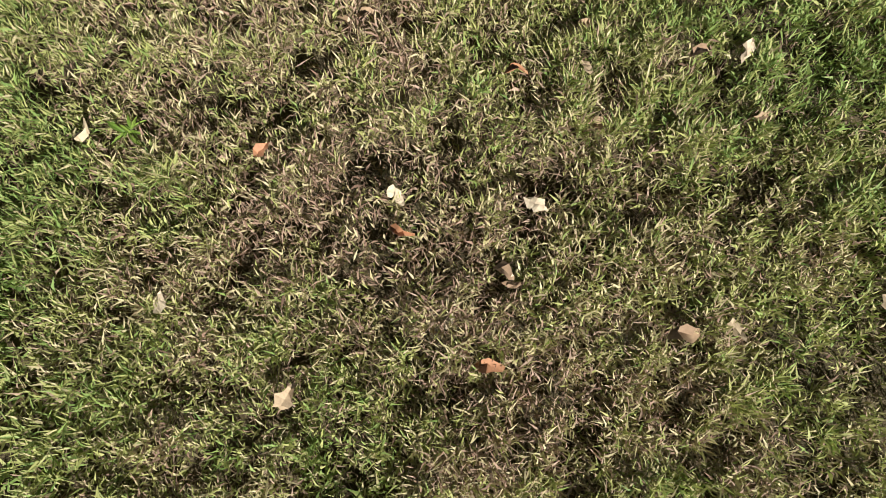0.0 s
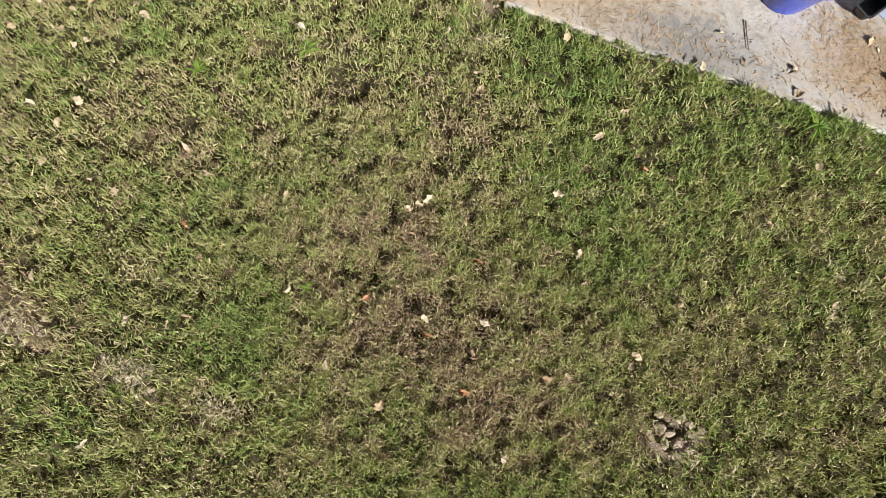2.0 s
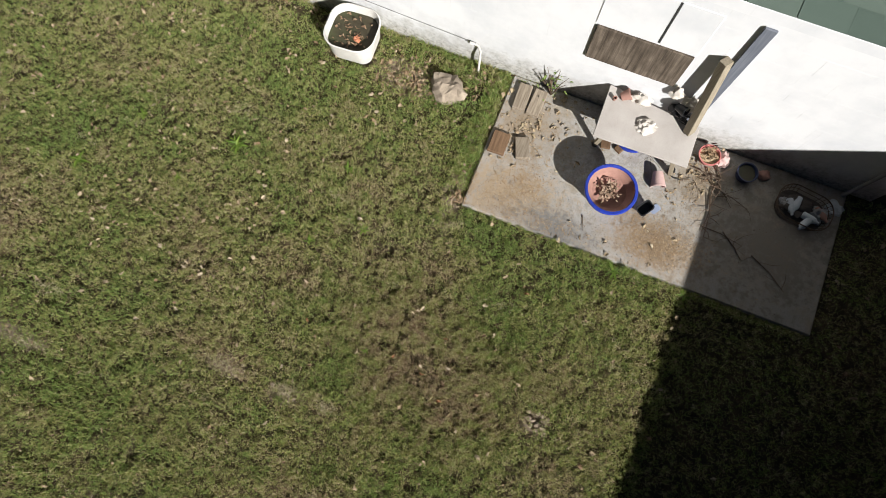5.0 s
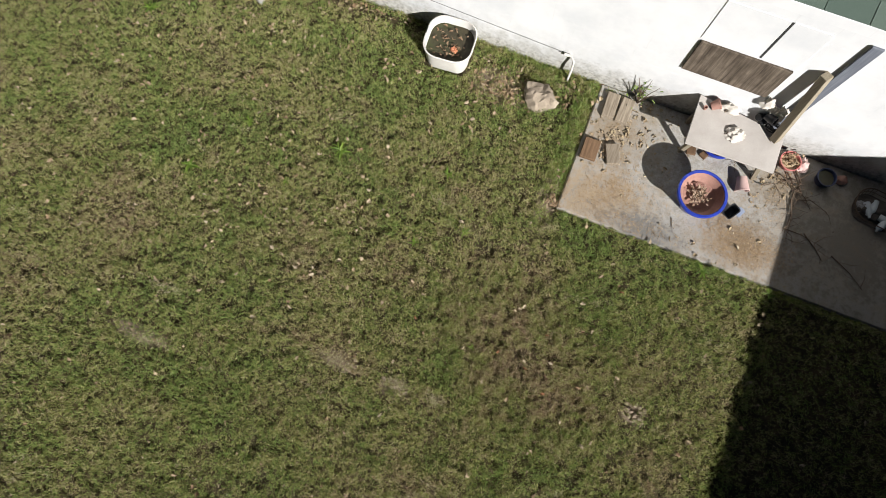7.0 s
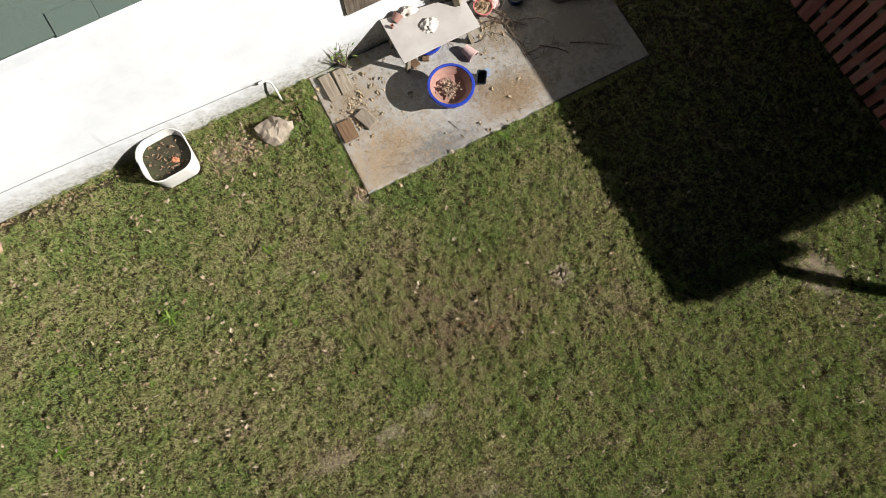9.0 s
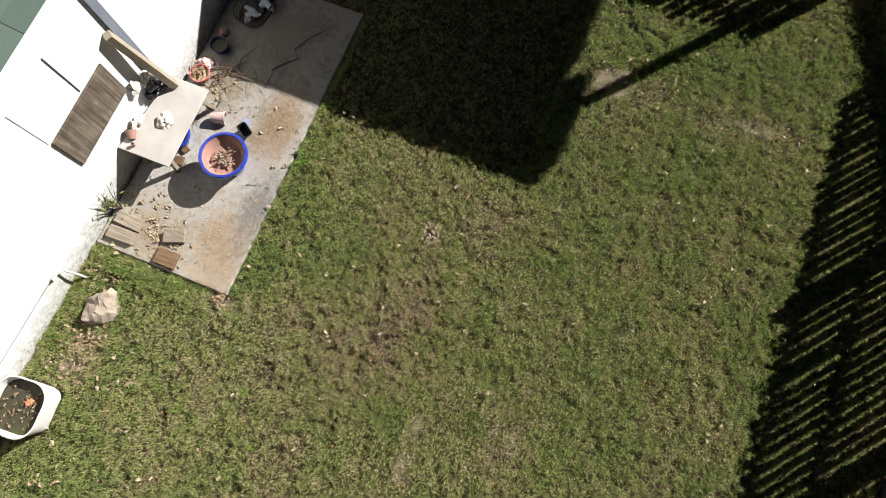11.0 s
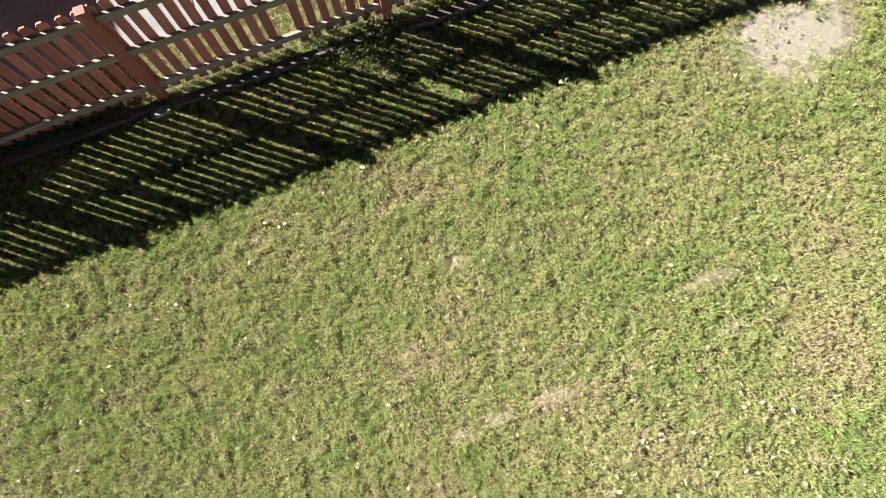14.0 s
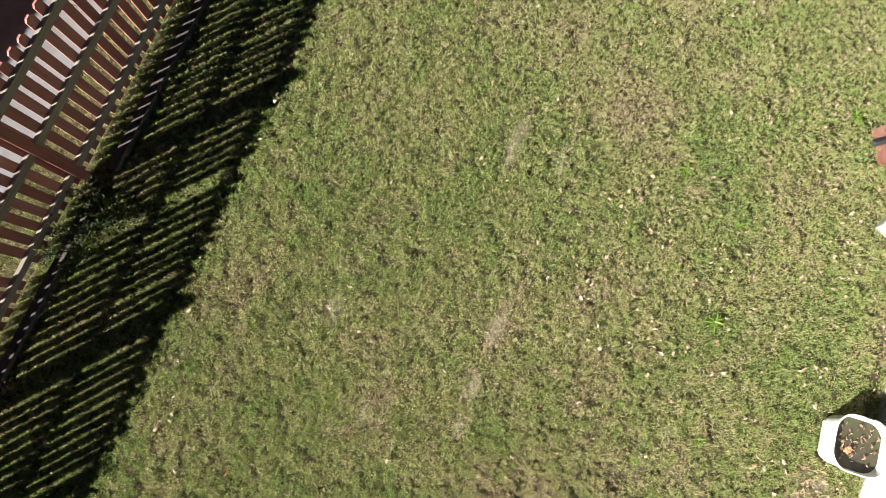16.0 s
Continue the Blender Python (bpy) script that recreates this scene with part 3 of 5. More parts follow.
heap("clay_lump", "reddish clay lump beside the bucket", (2.5, 1.27, 0.012), (0.055, 0.05, 0.05), 15, M_CLAY, "stone", 3, 0.3)


def hose():
    bm = bmesh.new()
    pts = []
    for i in range(90):
        a = i * 0.42
        r = 0.065 + 0.018 * math.sin(i * 0.7)
        pts.append((1.6 + r * math.cos(a), 1.32 + 0.6 * r * math.sin(a), 0.4 + 0.0008 * i + 0.012 * math.sin(i * 1.3)))
    tube(bm, pts, 0.006, 6)
    return smooth(tagged(part("cable_coil", bm, M_CABLE), "coil of dark cable on the bench's corner", "cable"))


hose()


def plank(name, label, a, b, width, thick, material, category, roll=0.0, group=""):
    """A board from a to b."""
    a, b = Vector(a), Vector(b)
    m = Matrix.Translation((a + b) / 2) @ (b - a).to_track_quat("Z", "Y").to_matrix().to_4x4() @ pose(0, 0, 0, 0, 0, roll)
    ob = part(name, boxed((width, thick, (b - a).length), None, 0.004), material)
    ob.matrix_basis = m
    return tagged(ob, label, category, group)


plank("timber_pole", "square weathered timber leaning on the white wall", (1.655, 1.24, 0.375), (1.545, 1.36, 1.3), 0.08, 0.07, M_GREY_Z, "timber", 10)
plank("grey_board", "slate grey painted board standing against the white wall", (1.655, 1.385, 0.014), (1.655, 1.393, 1.72), 0.09, 0.02, M_SLATE, "board")
hatch = tagged(part("hatch_board", boxed((0.78, 0.022, 0.44), pose(0.952, WALL_Y - 0.013, 0.94), 0.004), M_DARKWOOD),
               "dark weathered wooden board fixed to the white wall", "board")
window = thing("window_cover", "white painted boards closing a window above the dark board", "window", (0.95, WALL_Y - 0.003, 0), kind="structure")
for x0, x1 in ((-0.405, 0.085), (0.105, 0.4)):
    part("board", boxed((x1 - x0, 0.008, 0.5), pose((x0 + x1) / 2, 0, 1.43), 0.001), M_WHITE, window)
part("gap", boxed((0.014, 0.006, 0.49), pose(0.095, -0.002, 1.43)), M_CABLE, window, "black gap between the boards")
for n, (x, y, rz, sx, sy, mat) in enumerate(((0.155, 1.195, 2, 0.13, 0.27, M_GREY_X), (0.305, 1.19, -2, 0.13, 0.27, M_GREY_X),
                                             (0.11, 0.675, 1, 0.16, 0.215, M_BROWN), (0.33, 0.705, 21, 0.13, 0.21, M_GREY_X))):
    ob = part("wood_offcut", boxed((sx, sy, 0.045), None, 0.005, 0.003), mat)
    ob.matrix_basis = pose(x, y, 0.036, random.uniform(-1, 1), random.uniform(-1, 1), rz)
    tagged(ob, "short weathered board offcut lying on the patio" if mat is not M_BROWN else "short brown board offcut lying on the patio", "board", "board offcuts")

for x, y, rz, sx, sy in ((1.04, 1.06, 12, 0.09, 0.14), (1.2, 1.075, -28, 0.07, 0.16)):
    ob = part("wood_offcut", boxed((sx, sy, 0.03), None, 0.004, 0.003), M_BROWN)
    ob.matrix_basis = pose(x, y, 0.029, 0.5, -0.5, rz)
    tagged(ob, "short light brown board piece under the edge of the bench", "board", "board offcuts")


def loose_cable():
    """A bent length of cable lying on the slab by the bench's leg."""
    pts = [(1.67 + 0.055 * math.cos(0.35 * i) + 0.006 * i, 1.0 + 0.05 * math.sin(0.35 * i), 0.021 + 0.003 * (i % 5 == 2)) for i in range(16)]
    return smooth(tagged(part("cable", tube(bmesh.new(), pts, 0.006, 6), M_CABLE), "bent dark cable lying on the patio by the bench", "cable"))


loose_cable()

def stone():
    """A flat-topped boulder with broken corners."""
    bm = boxed((0.3, 0.27, 0.17), None, 0.05)
    bmesh.ops.subdivide_edges(bm, edges=list(bm.edges), cuts=4, use_grid_fill=True)
    for v in bm.verts:
        p = v.co.copy()
        v.co = p + 0.06 * noise.noise_vector(p * 5.0 + Vector((3, 0, 7))) + 0.018 * noise.noise_vector(p * 21.0)
    ob = part("rock", bm, M_ROCK)
    ob.matrix_basis = pose(-0.53, 1.02, 0.02, 9, -6, 28)
    tagged(ob, "rough grey-tan sandstone lying in the grass", "rock")


stone()


def rounded(cx, cy, hx, hy, corner, z, n=6):
    """A rounded rectangle of points."""
    pts = []
    for k, (sx, sy) in enumerate(((1, 1), (-1, 1), (-1, -1), (1, -1))):
        for i in range(n + 1):
            a = math.pi / 2 * (k + i / n)
            pts.append((cx + sx * (hx - corner) + corner * math.cos(a), cy + sy * (hy - corner) + corner * math.sin(a), z))
    return pts


def loft(rings, cap_low=True, cap_high=False):
    bm = bmesh.new()
    made = [[bm.verts.new(p) for p in ring] for ring in rings]
    k = len(made[0])
    for low, high in zip(made, made[1:]):
        for i in range(k):
            j = (i + 1) % k
            bm.faces.new((low[i], low[j], high[j], high[i]))
    if cap_low:
        bm.faces.new(made[0][::-1])
    if cap_high:
        bm.faces.new(made[-1])
    return bm


def tub():
    t = thing("plastic_tub", "white plastic tub of murky water and leaves by the wall", "tub", (-1.565, 1.155, -0.012), 4)
    rings = [rounded(0, 0, 0.2, 0.19, 0.09, 0.0), rounded(0, 0, 0.215, 0.205, 0.11, 0.05), rounded(0, 0, 0.235, 0.225, 0.14, 0.26),
             rounded(0, 0, 0.25, 0.24, 0.165, 0.262), rounded(0, 0, 0.252, 0.242, 0.167, 0.288), rounded(0, 0, 0.241, 0.231, 0.159, 0.292),
             rounded(0, 0, 0.233, 0.223, 0.15, 0.27), rounded(0, 0, 0.2, 0.19, 0.11, 0.05)]
    smooth(part("shell", loft(rings, True, True), M_PALE, t), 35)
    part("handle_slot", boxed((0.008, 0.07, 0.012), pose(-0.25, 0.03, 0.29), 0.002), M_BLACK, t, "dark hand slot in the rim")
    part("muck", loft([rounded(0, 0, 0.205, 0.195, 0.11, 0.1), rounded(0, 0, 0.222, 0.212, 0.135, 0.2)], True, True), M_MUCK, t, "murky water with rotting leaves")
    return t


tub()
heap("fruit_peel", "orange lump of fruit peel floating in the tub", (-1.5, 1.1, 0.185), (0.035, 0.03, 0.03), 51, M_ORANGE, "peel")


def food_box():
    t = thing("plastic_box", "black plastic food box lying on the patio", "box", (1.57, 0.56, 0.018), -14)
    t.matrix_basis = pose(1.57, 0.56, 0.03, 14, 4, -32)
    rings = [rounded(0, 0, 0.036, 0.055, 0.018, 0.0), rounded(0, 0, 0.046, 0.068, 0.022, 0.07), rounded(0, 0, 0.052, 0.074, 0.024, 0.071),
             rounded(0, 0, 0.052, 0.074, 0.024, 0.076), rounded(0, 0, 0.043, 0.065, 0.021, 0.075), rounded(0, 0, 0.034, 0.053, 0.017, 0.006)]
    smooth(part("body", loft(rings, True, True), M_BLACK, t), 35)
    lid = part("box_lid", loft([rounded(0, 0, 0.033, 0.048, 0.015, 0.0), rounded(0, 0, 0.033, 0.048, 0.015, 0.005), rounded(0, 0, 0.028, 0.042, 0.012, 0.006)], True, True), M_LID)
    lid.matrix_basis = pose(1.668, 0.6, 0.013, 2, 0, -30)
    tagged(lid, "blue-grey plastic lid lying beside the black box", "lid")


food_box()


def wall_runs():
    bm = bmesh.new()
    tube(bm, [(-3.32, 1.402, 1.9), (-3.32, 1.402, 0.5), (-3.3, 1.402, 0.465)], 0.003, 6)
    tagged(part("cable", bm, M_CABLE), "thin dark cable down the white wall", "cable")
    bm = bmesh.new()
    tube(bm, [(-3.3, 1.402, 0.45), (-2.6, 1.402, 0.437), (-1.93, 1.402, 0.41), (-1.2, 1.402, 0.362), (-0.46, 1.4, 0.32)], 0.003, 6)
    tagged(part("cable", bm, M_PIPE), "thin grey cable running low along the white wall", "cable")
    t = thing("water_pipe", "white plastic water pipe with a tap on the wall", "pipe", (-0.37, 1.36, 0))
    bm = bmesh.new()
    tube(bm, [(-0.05, 0.04, 0.3), (-0.01, 0.03, 0.3), (0.02, 0.0, 0.29), (0.03, -0.03, 0.2), (0.03, -0.04, -0.02)], 0.011, 8)
    smooth(part("pipe", bm, M_PALE, t))
    part("joint", lathe([(0.018, 0), (0.018, 0.045)], 12), M_PIPE, t).matrix_basis = pose(-0.09, 0.035, 0.31, 0, 90, 0)
    part("tap", boxed((0.05, 0.03, 0.012), pose(-0.07, 0.01, 0.345), 0.004), M_PALE, t)
    bm = bmesh.new()
    tube(bm, [(0, 0, 0.0), (0, 0, 2.02)], 0.02, 12)
    post = part("downpipe", bm, M_PIPE)
    post.matrix_basis = pose(3.23, 1.36, 0.012)
    smooth(tagged(post, "grey metal pipe standing against the wall", "pipe"))


wall_runs()


def basket():
    t = thing("oval_basket", "shallow oval basket heaped with bottles and rags", "basket", (2.89, 1.07, 0.012), -8)
    bm = bmesh.new()
    for z, k in ((0.11, 1.0), (0.06, 0.94), (0.012, 0.88)):
        ring = rounded(0, 0, 0.25 * k, 0.17 * k, 0.145 * k, z, 6)
        tube(bm, ring + [ring[0]], 0.006 if z > 0.1 else 0.003, 6)
    for p, q in zip(rounded(0, 0, 0.25, 0.17, 0.145, 0.11, 6), rounded(0, 0, 0.22, 0.15, 0.128, 0.008, 6)):
        tube(bm, [p, q], 0.0025, 5)
    part("wire", bm, M_TWIG, t)
    part("tray", loft([rounded(0, 0, 0.215, 0.145, 0.125, 0.004, 6), rounded(0, 0, 0.22, 0.15, 0.128, 0.016, 6)], True, True), M_TIMBER, t)
    return t


basket()
for x, y, z, rz, mat, lab in ((2.76, 1.12, 0.07, 20, M_CAN, "dull white plastic bottle lying in the basket"), (2.9, 1.02, 0.07, 75, M_TOTE, "pale blue bottle lying in the basket"),
                              (2.84, 1.16, 0.075, -10, M_CAN, "dull white plastic bottle lying in the basket"), (3.0, 1.12, 0.07, 50, M_CLAY, "brown bottle lying in the basket"),
                              (2.98, 1.0, 0.075, -30, M_CAN, "dull white plastic bottle lying in the basket")):
    bm = lathe([(0.0, 0), (0.032, 0.004), (0.034, 0.1), (0.03, 0.12), (0.013, 0.14), (0.013, 0.16), (0.0, 0.16)], 16)
    b = part("bottle", bm, mat)
    b.matrix_basis = pose(x, y, z, 84, 0, rz)
    smooth(tagged(b, lab, "bottle", "bottles in the basket"))


heap("crumpled_cloth", "dark brown rag in the basket", (2.86, 1.07, 0.03), (0.13, 0.09, 0.06), 41, M_TIMBER, rz=20)
heap("crumpled_cloth", "grey rag in the basket", (3.02, 1.06, 0.03), (0.07, 0.09, 0.06), 43, M_PIPE, rz=60)
heap("crumpled_bag", "dirty grey bag in the basket", (2.75, 1.08, 0.03), (0.045, 0.055, 0.04), 47, M_PIPE, "bag", rz=10)


def branch(points, r, label, seed, twigs=2):
    rng = random.Random(seed)
    pts = [Vector(p) for p in points]
    t = thing("branch", label, "branch", pts[0], 0, "fallen branches")
    pts = [p - pts[0] for p in pts]
    smooth(part("stem", tube(bmesh.new(), pts, [r * (1 - 0.6 * i / (len(pts) - 1)) for i in range(len(pts))], 6), M_TWIG, t))
    for i in range(1, len(pts)):
        for _ in range(twigs):
            a = rng.uniform(0, 6.28)
            d = Vector((math.cos(a), math.sin(a), rng.uniform(0.0, 0.4))) * rng.uniform(0.06, 0.2)
            base = pts[i].lerp(pts[i - 1], rng.random())
            kink = Vector((rng.uniform(-0.02, 0.02), rng.uniform(-0.02, 0.02), 0.008))
            smooth(part("twig", tube(bmesh.new(), [base, base + d * 0.5 + kink, base + d], [r * 0.45, r * 0.35, r * 0.15], 4), M_TWIG, t))
    return t


branch([(2.05, 1.22, 0.03), (2.14, 1.1, 0.04), (2.1, 0.95, 0.03), (2.13, 0.75, 0.03), (2.12, 0.55, 0.025)], 0.009, "crooked dead branch on the patio", 1)
branch([(1.95, 1.05, 0.02), (2.1, 1.08, 0.05), (2.16, 0.98, 0.06), (2.12, 0.8, 0.03)], 0.007, "crooked dead branch on the patio", 2)
branch([(2.15, 0.92, 0.03), (2.27, 0.95, 0.05), (2.45, 0.9, 0.03)], 0.006, "thin dead branch in the shade", 3)
branch([(2.3, 0.62, 0.02), (2.45, 0.5, 0.02), (2.52, 0.42, 0.02)], 0.006, "thin dead stick on the patio", 4)
branch([(2.6, 0.5, 0.02), (2.8, 0.4, 0.02), (2.95, 0.28, 0.02)], 0.005, "thin dead stick on the patio", 5)
branch([(1.8, 0.95, 0.02), (1.9, 1.0, 0.03), (2.02, 0.9, 0.02)], 0.004, "small twig on the patio", 6)
branch([(1.07, 0.3, 0.02), (1.09, 0.24, 0.02), (1.12, 0.16, 0.02)], 0.004, "small twig on the patio", 7, 0)

branch([(2.1, 0.6, 0.02), (2.28, 0.59, 0.03), (2.5, 0.55, 0.02)], 0.005, "pale dead stick reaching into the shade", 14, 2)
branch([(1.45, 1.1, 0.02), (1.5, 1.09, 0.03), (1.57, 1.07, 0.02)], 0.004, "small heap of twigs under the bench", 15, 5)
branch([(2.0, 1.15, 0.03), (2.08, 1.02, 0.05), (2.2, 0.96, 0.05), (2.3, 0.86, 0.03)], 0.006, "crooked dead branch on the patio", 8, 3)
branch([(1.85, 1.12, 0.02), (1.98, 1.1, 0.04), (2.1, 1.0, 0.04), (2.2, 0.98, 0.02)], 0.005, "crooked dead branch on the patio", 9, 3)
branch([(2.09, 0.9, 0.04), (2.14, 0.72, 0.04), (2.15, 0.5, 0.02)], 0.006, "long dead branch along the edge of the shade", 10, 3)

# ---- rubble at the far end of the wall ----
def block(name, label, at, size, rz, material, tilt=0.0, category="block"):
    ob = part(name, boxed(size, None, 0.01, 0.006), material)
    ob.matrix_basis = pose(at[0], at[1], at[2] + size[2] / 2, tilt, 0, rz)
    return tagged(ob, label, category)


def masonry():
    """A lump of old wall: rough mortar with a face of bricks."""
    t = thing("masonry_chunk", "chunk of broken wall, mortar with a red brick face", "rubble", (-4.04, 1.245, -0.02), -11)
    core = boxed((0.27, 0.27, 0.34), pose(0, 0, 0.17), 0.012)
    bmesh.ops.subdivide_edges(core, edges=list(core.edges), cuts=5, use_grid_fill=True)
    for v in core.verts:
        v.co += 0.016 * noise.noise_vector(v.co * 9.0)
    part("core", core, M_MORTAR, t, "pale mortar with white smears")
    for i in range(4):
        part("brick", boxed((0.075, 0.24 - 0.02 * (i % 2), 0.062), pose(0.165 + 0.006 * (i % 2), 0.0, 0.05 + 0.076 * i, 0, 3, 0), 0.006), M_BRICK, t)


masonry()
block("grey_brick", "grey concrete brick in the rubble", (-3.72, 1.345, -0.02), (0.2, 0.1, 0.13), -4, M_BLOCK, 0, "brick")
block("grey_brick", "grey concrete brick in the rubble", (-3.72, 1.235, -0.02), (0.2, 0.1, 0.1), -6, M_BLOCK, 3, "brick")
block("concrete_block", "square grey concrete block in the grass", (-3.68, 1.07, -0.02), (0.2, 0.18, 0.16), -22, M_BLOCK, 6)
block("rusty_tin", "flattened rusty white tin in the grass", (-3.455, 1.165, -0.01), (0.16, 0.12, 0.05), -14, M_RUST, 4, "tin")


def red_sheet():
    """A broad broken plate, five-sided, with a worn rim."""
    bm = bmesh.new()
    rim = [(0.27, 0.13), (0.36, -0.02), (0.3, -0.16), (-0.02, -0.3), (-0.45, 0.15), (-0.27, 0.38), (0.0, 0.4)]
    up = [bm.verts.new((x, y, 0.026)) for x, y in rim]
    low = [bm.verts.new((x, y, 0.0)) for x, y in rim]
    bm.faces.new(up)
    bm.faces.new(low[::-1])
    for k in range(len(rim)):
        m = (k + 1) % len(rim)
        bm.faces.new((low[k], low[m], up[m], up[k]))
    bmesh.ops.bevel(bm, geom=list(bm.edges), offset=0.006, segments=2, affect="EDGES")
    ob = part("red_plate", bm, M_REDCLAY)
    ob.matrix_basis = pose(-4.57, 0.98, 0.002, 1.5, -1, 0)
    tagged(ob, "broad broken rust-red plate lying in the grass", "plate")


red_sheet()
plank("red_scrap", "strip of rust-red board beside the plate", (-4.24, 1.2, 0.03), (-4.16, 1.0, 0.02), 0.07, 0.02, M_REDCLAY, "board")
plank("grey_tube", "short black pipe lying on the red plate", (-4.64, 1.0, 0.075), (-4.43, 0.7, 0.05), 0.06, 0.05, M_CABLE, "pipe", 45)
plank("glass_strip", "cloudy strip of glass lying over the rubble", (-4.48, 1.36, 0.1), (-4.08, 1.09, 0.03), 0.09, 0.01, M_SHEET, "glass", 0)
plank("old_stick", "thin weathered stick on the red plate", (-4.78, 1.33, 0.1), (-4.52, 0.99, 0.06), 0.028, 0.02, M_GREY_X, "stick")
plank("old_stick", "thin weathered stick on the red plate", (-5.01, 1.1, 0.06), (-4.75, 1.31, 0.09), 0.024, 0.018, M_GREY_X, "stick")
plank("old_stick", "white chipped stick on the red plate", (-5.02, 1.1, 0.05), (-4.68, 0.85, 0.045), 0.028, 0.016, M_PALE, "stick")


def hoop():
    bm = bmesh.new()
    tube(bm, [(0.07 * math.cos(a * 0.3), 0.07 * math.sin(a * 0.3), 0.002 * a) for a in range(15)], 0.014, 8)
    ob = part("hose_end", bm, M_BLACK)
    ob.matrix_basis = pose(-4.6, 1.03, 0.045)
    smooth(tagged(ob, "bent piece of black hose on the red plate", "hose"))


hoop()
for x, y, z, w, lean, turn in ((-4.97, 1.5, 0.36, 0.1, 0.04, 0), (-4.8, 1.56, 0.22, 0.09, -0.05, 30), (-4.5, 1.58, 0.32, 0.09, 0.06, 20),
                               (-4.38, 1.66, 0.42, 0.1, -0.06, 45), (-4.66, 1.75, 0.5, 0.11, 0.04, 0), (-4.93, 1.78, 0.4, 0.1, 0.0, 15)):
    plank("old_log", "split weathered log standing at the wall's end", (x, y, -0.03), (x + lean, y - 0.02, z), w, w * 0.8, M_LOG, "log", turn, "logs at the wall's end")
branch([(-0.1, 1.46, 2.3), (-0.06, 1.42, 2.293), (-0.02, 1.345, 2.27)], 0.004, "thin dead twig lying on the shingles", 31, 1)
branch([(-0.18, 1.3, 2.253), (-0.245, 1.34, 2.268), (-0.3, 1.395, 2.285), (-0.255, 1.45, 2.303)], 0.004, "thin dead twig lying on the shingles", 32, 1)

# ---- clods of dry earth on the worn spots ----
def clods():
    rng = random.Random(77)
    for cx, cy, sx, sy, n in ((1.3, -1.58, 0.05, 0.04, 22), (-0.8, -2.17, 0.08, 0.04, 4), (-1.38, -2.13, 0.1, 0.03, 5), (3.5, -3.0, 0.12, 0.12, 5), (-0.97, -3.63, 0.06, 0.03, 4), (3.5, -4.2, 0.06, 0.4, 5)):
        for _ in range(n):
            s = rng.uniform(0.01, 0.03)
            ob = part("earth_clod", lump((s, s * rng.uniform(0.6, 1), s * 0.7), rng.uniform(0, 50), 2, 0.5, 0.5, 3.0), M_CLOD)
            ob.matrix_basis = pose(rng.gauss(cx, sx), rng.gauss(cy, sy), -0.02 + s * 0.3, 0, 0, rng.uniform(0, 360))
            tagged(ob, "dry tan clod of earth on a worn spot", "clod", "clods of earth")


clods()

# ---- along the fences ----
plank("landscape_timber", "dark landscape timber along the fence", (-1.45, -6.13, 0.03), (-3.72, -6.1, 0.03), 0.09, 0.09, M_TIMBER, "timber")
plank("landscape_timber", "dark landscape timber along the fence", (1.05, -6.2, 0.03), (-1.2, -6.18, 0.03), 0.09, 0.08, M_TIMBER, "timber")
plank("landscape_timber", "dark landscape timber along the fence", (1.2, -6.24, 0.03), (3.4, -6.22, 0.03), 0.08, 0.08, M_TIMBER, "timber")
block("stone", "grey stone at the foot of the fence post", (1.2, -6.17, -0.01), (0.2, 0.1, 0.06), 5, M_PAD, 0, "stone")
SIDE = "red-stained low picket fence panel in shade"
for y0, length in ((-2.1, 1.76), (-0.34, 1.7)):
    fence_panel(SIDE, (4.97, y0 + length, 0), -90, length, PICKET_LOW, (0.25, 0.75), post_h=0.98)
for y0 in (-3.38, -4.66):
    bay = fence_panel("red-stained low picket fence panel behind the bins", (5.47, y0 + 1.28, 0), -90, 1.28, PICKET_MID, (0.2, 0.6), post_h=0.84)
part("post", boxed((0.092, 0.092, 0.84), pose(1.28, 0, 0.4), 0.006), M_RED, bay)


def can():
    t = thing("rubbish_can", "grey plastic rubbish can holding a blue sack", "can", (5.13, -2.47, -0.01))
    prof = [(0.0, 0.0), (0.14, 0.0), (0.18, 0.46), (0.19, 0.46), (0.19, 0.48), (0.175, 0.48), (0.135, 0.02), (0.0, 0.02)]
    smooth(part("body", lathe(prof, 32), M_CAN, t), 35)
    smooth(part("sack", lump((0.14, 0.14, 0.09), 31, 3, 0.4), M_SACK, t, "blue plastic sack")).matrix_basis = pose(0, 0, 0.33)
    t2 = thing("storage_tote", "pale grey storage tote with a dark blue lid", "tote", (5.14, -2.95, -0.01), 8)
    smooth(part("body", loft([rounded(0, 0, 0.2, 0.22, 0.04, 0.0), rounded(0, 0, 0.22, 0.25, 0.05, 0.34)], True, True), M_TOTE, t2), 35)
    smooth(part("lid", loft([rounded(0, 0, 0.235, 0.265, 0.05, 0.341), rounded(0, 0, 0.235, 0.265, 0.05, 0.375), rounded(0, 0, 0.21, 0.24, 0.05, 0.385)], True, True), M_LID, t2), 35)


can()


# ---- grass, weeds and leaves ----
RNG = np.random.default_rng(7)


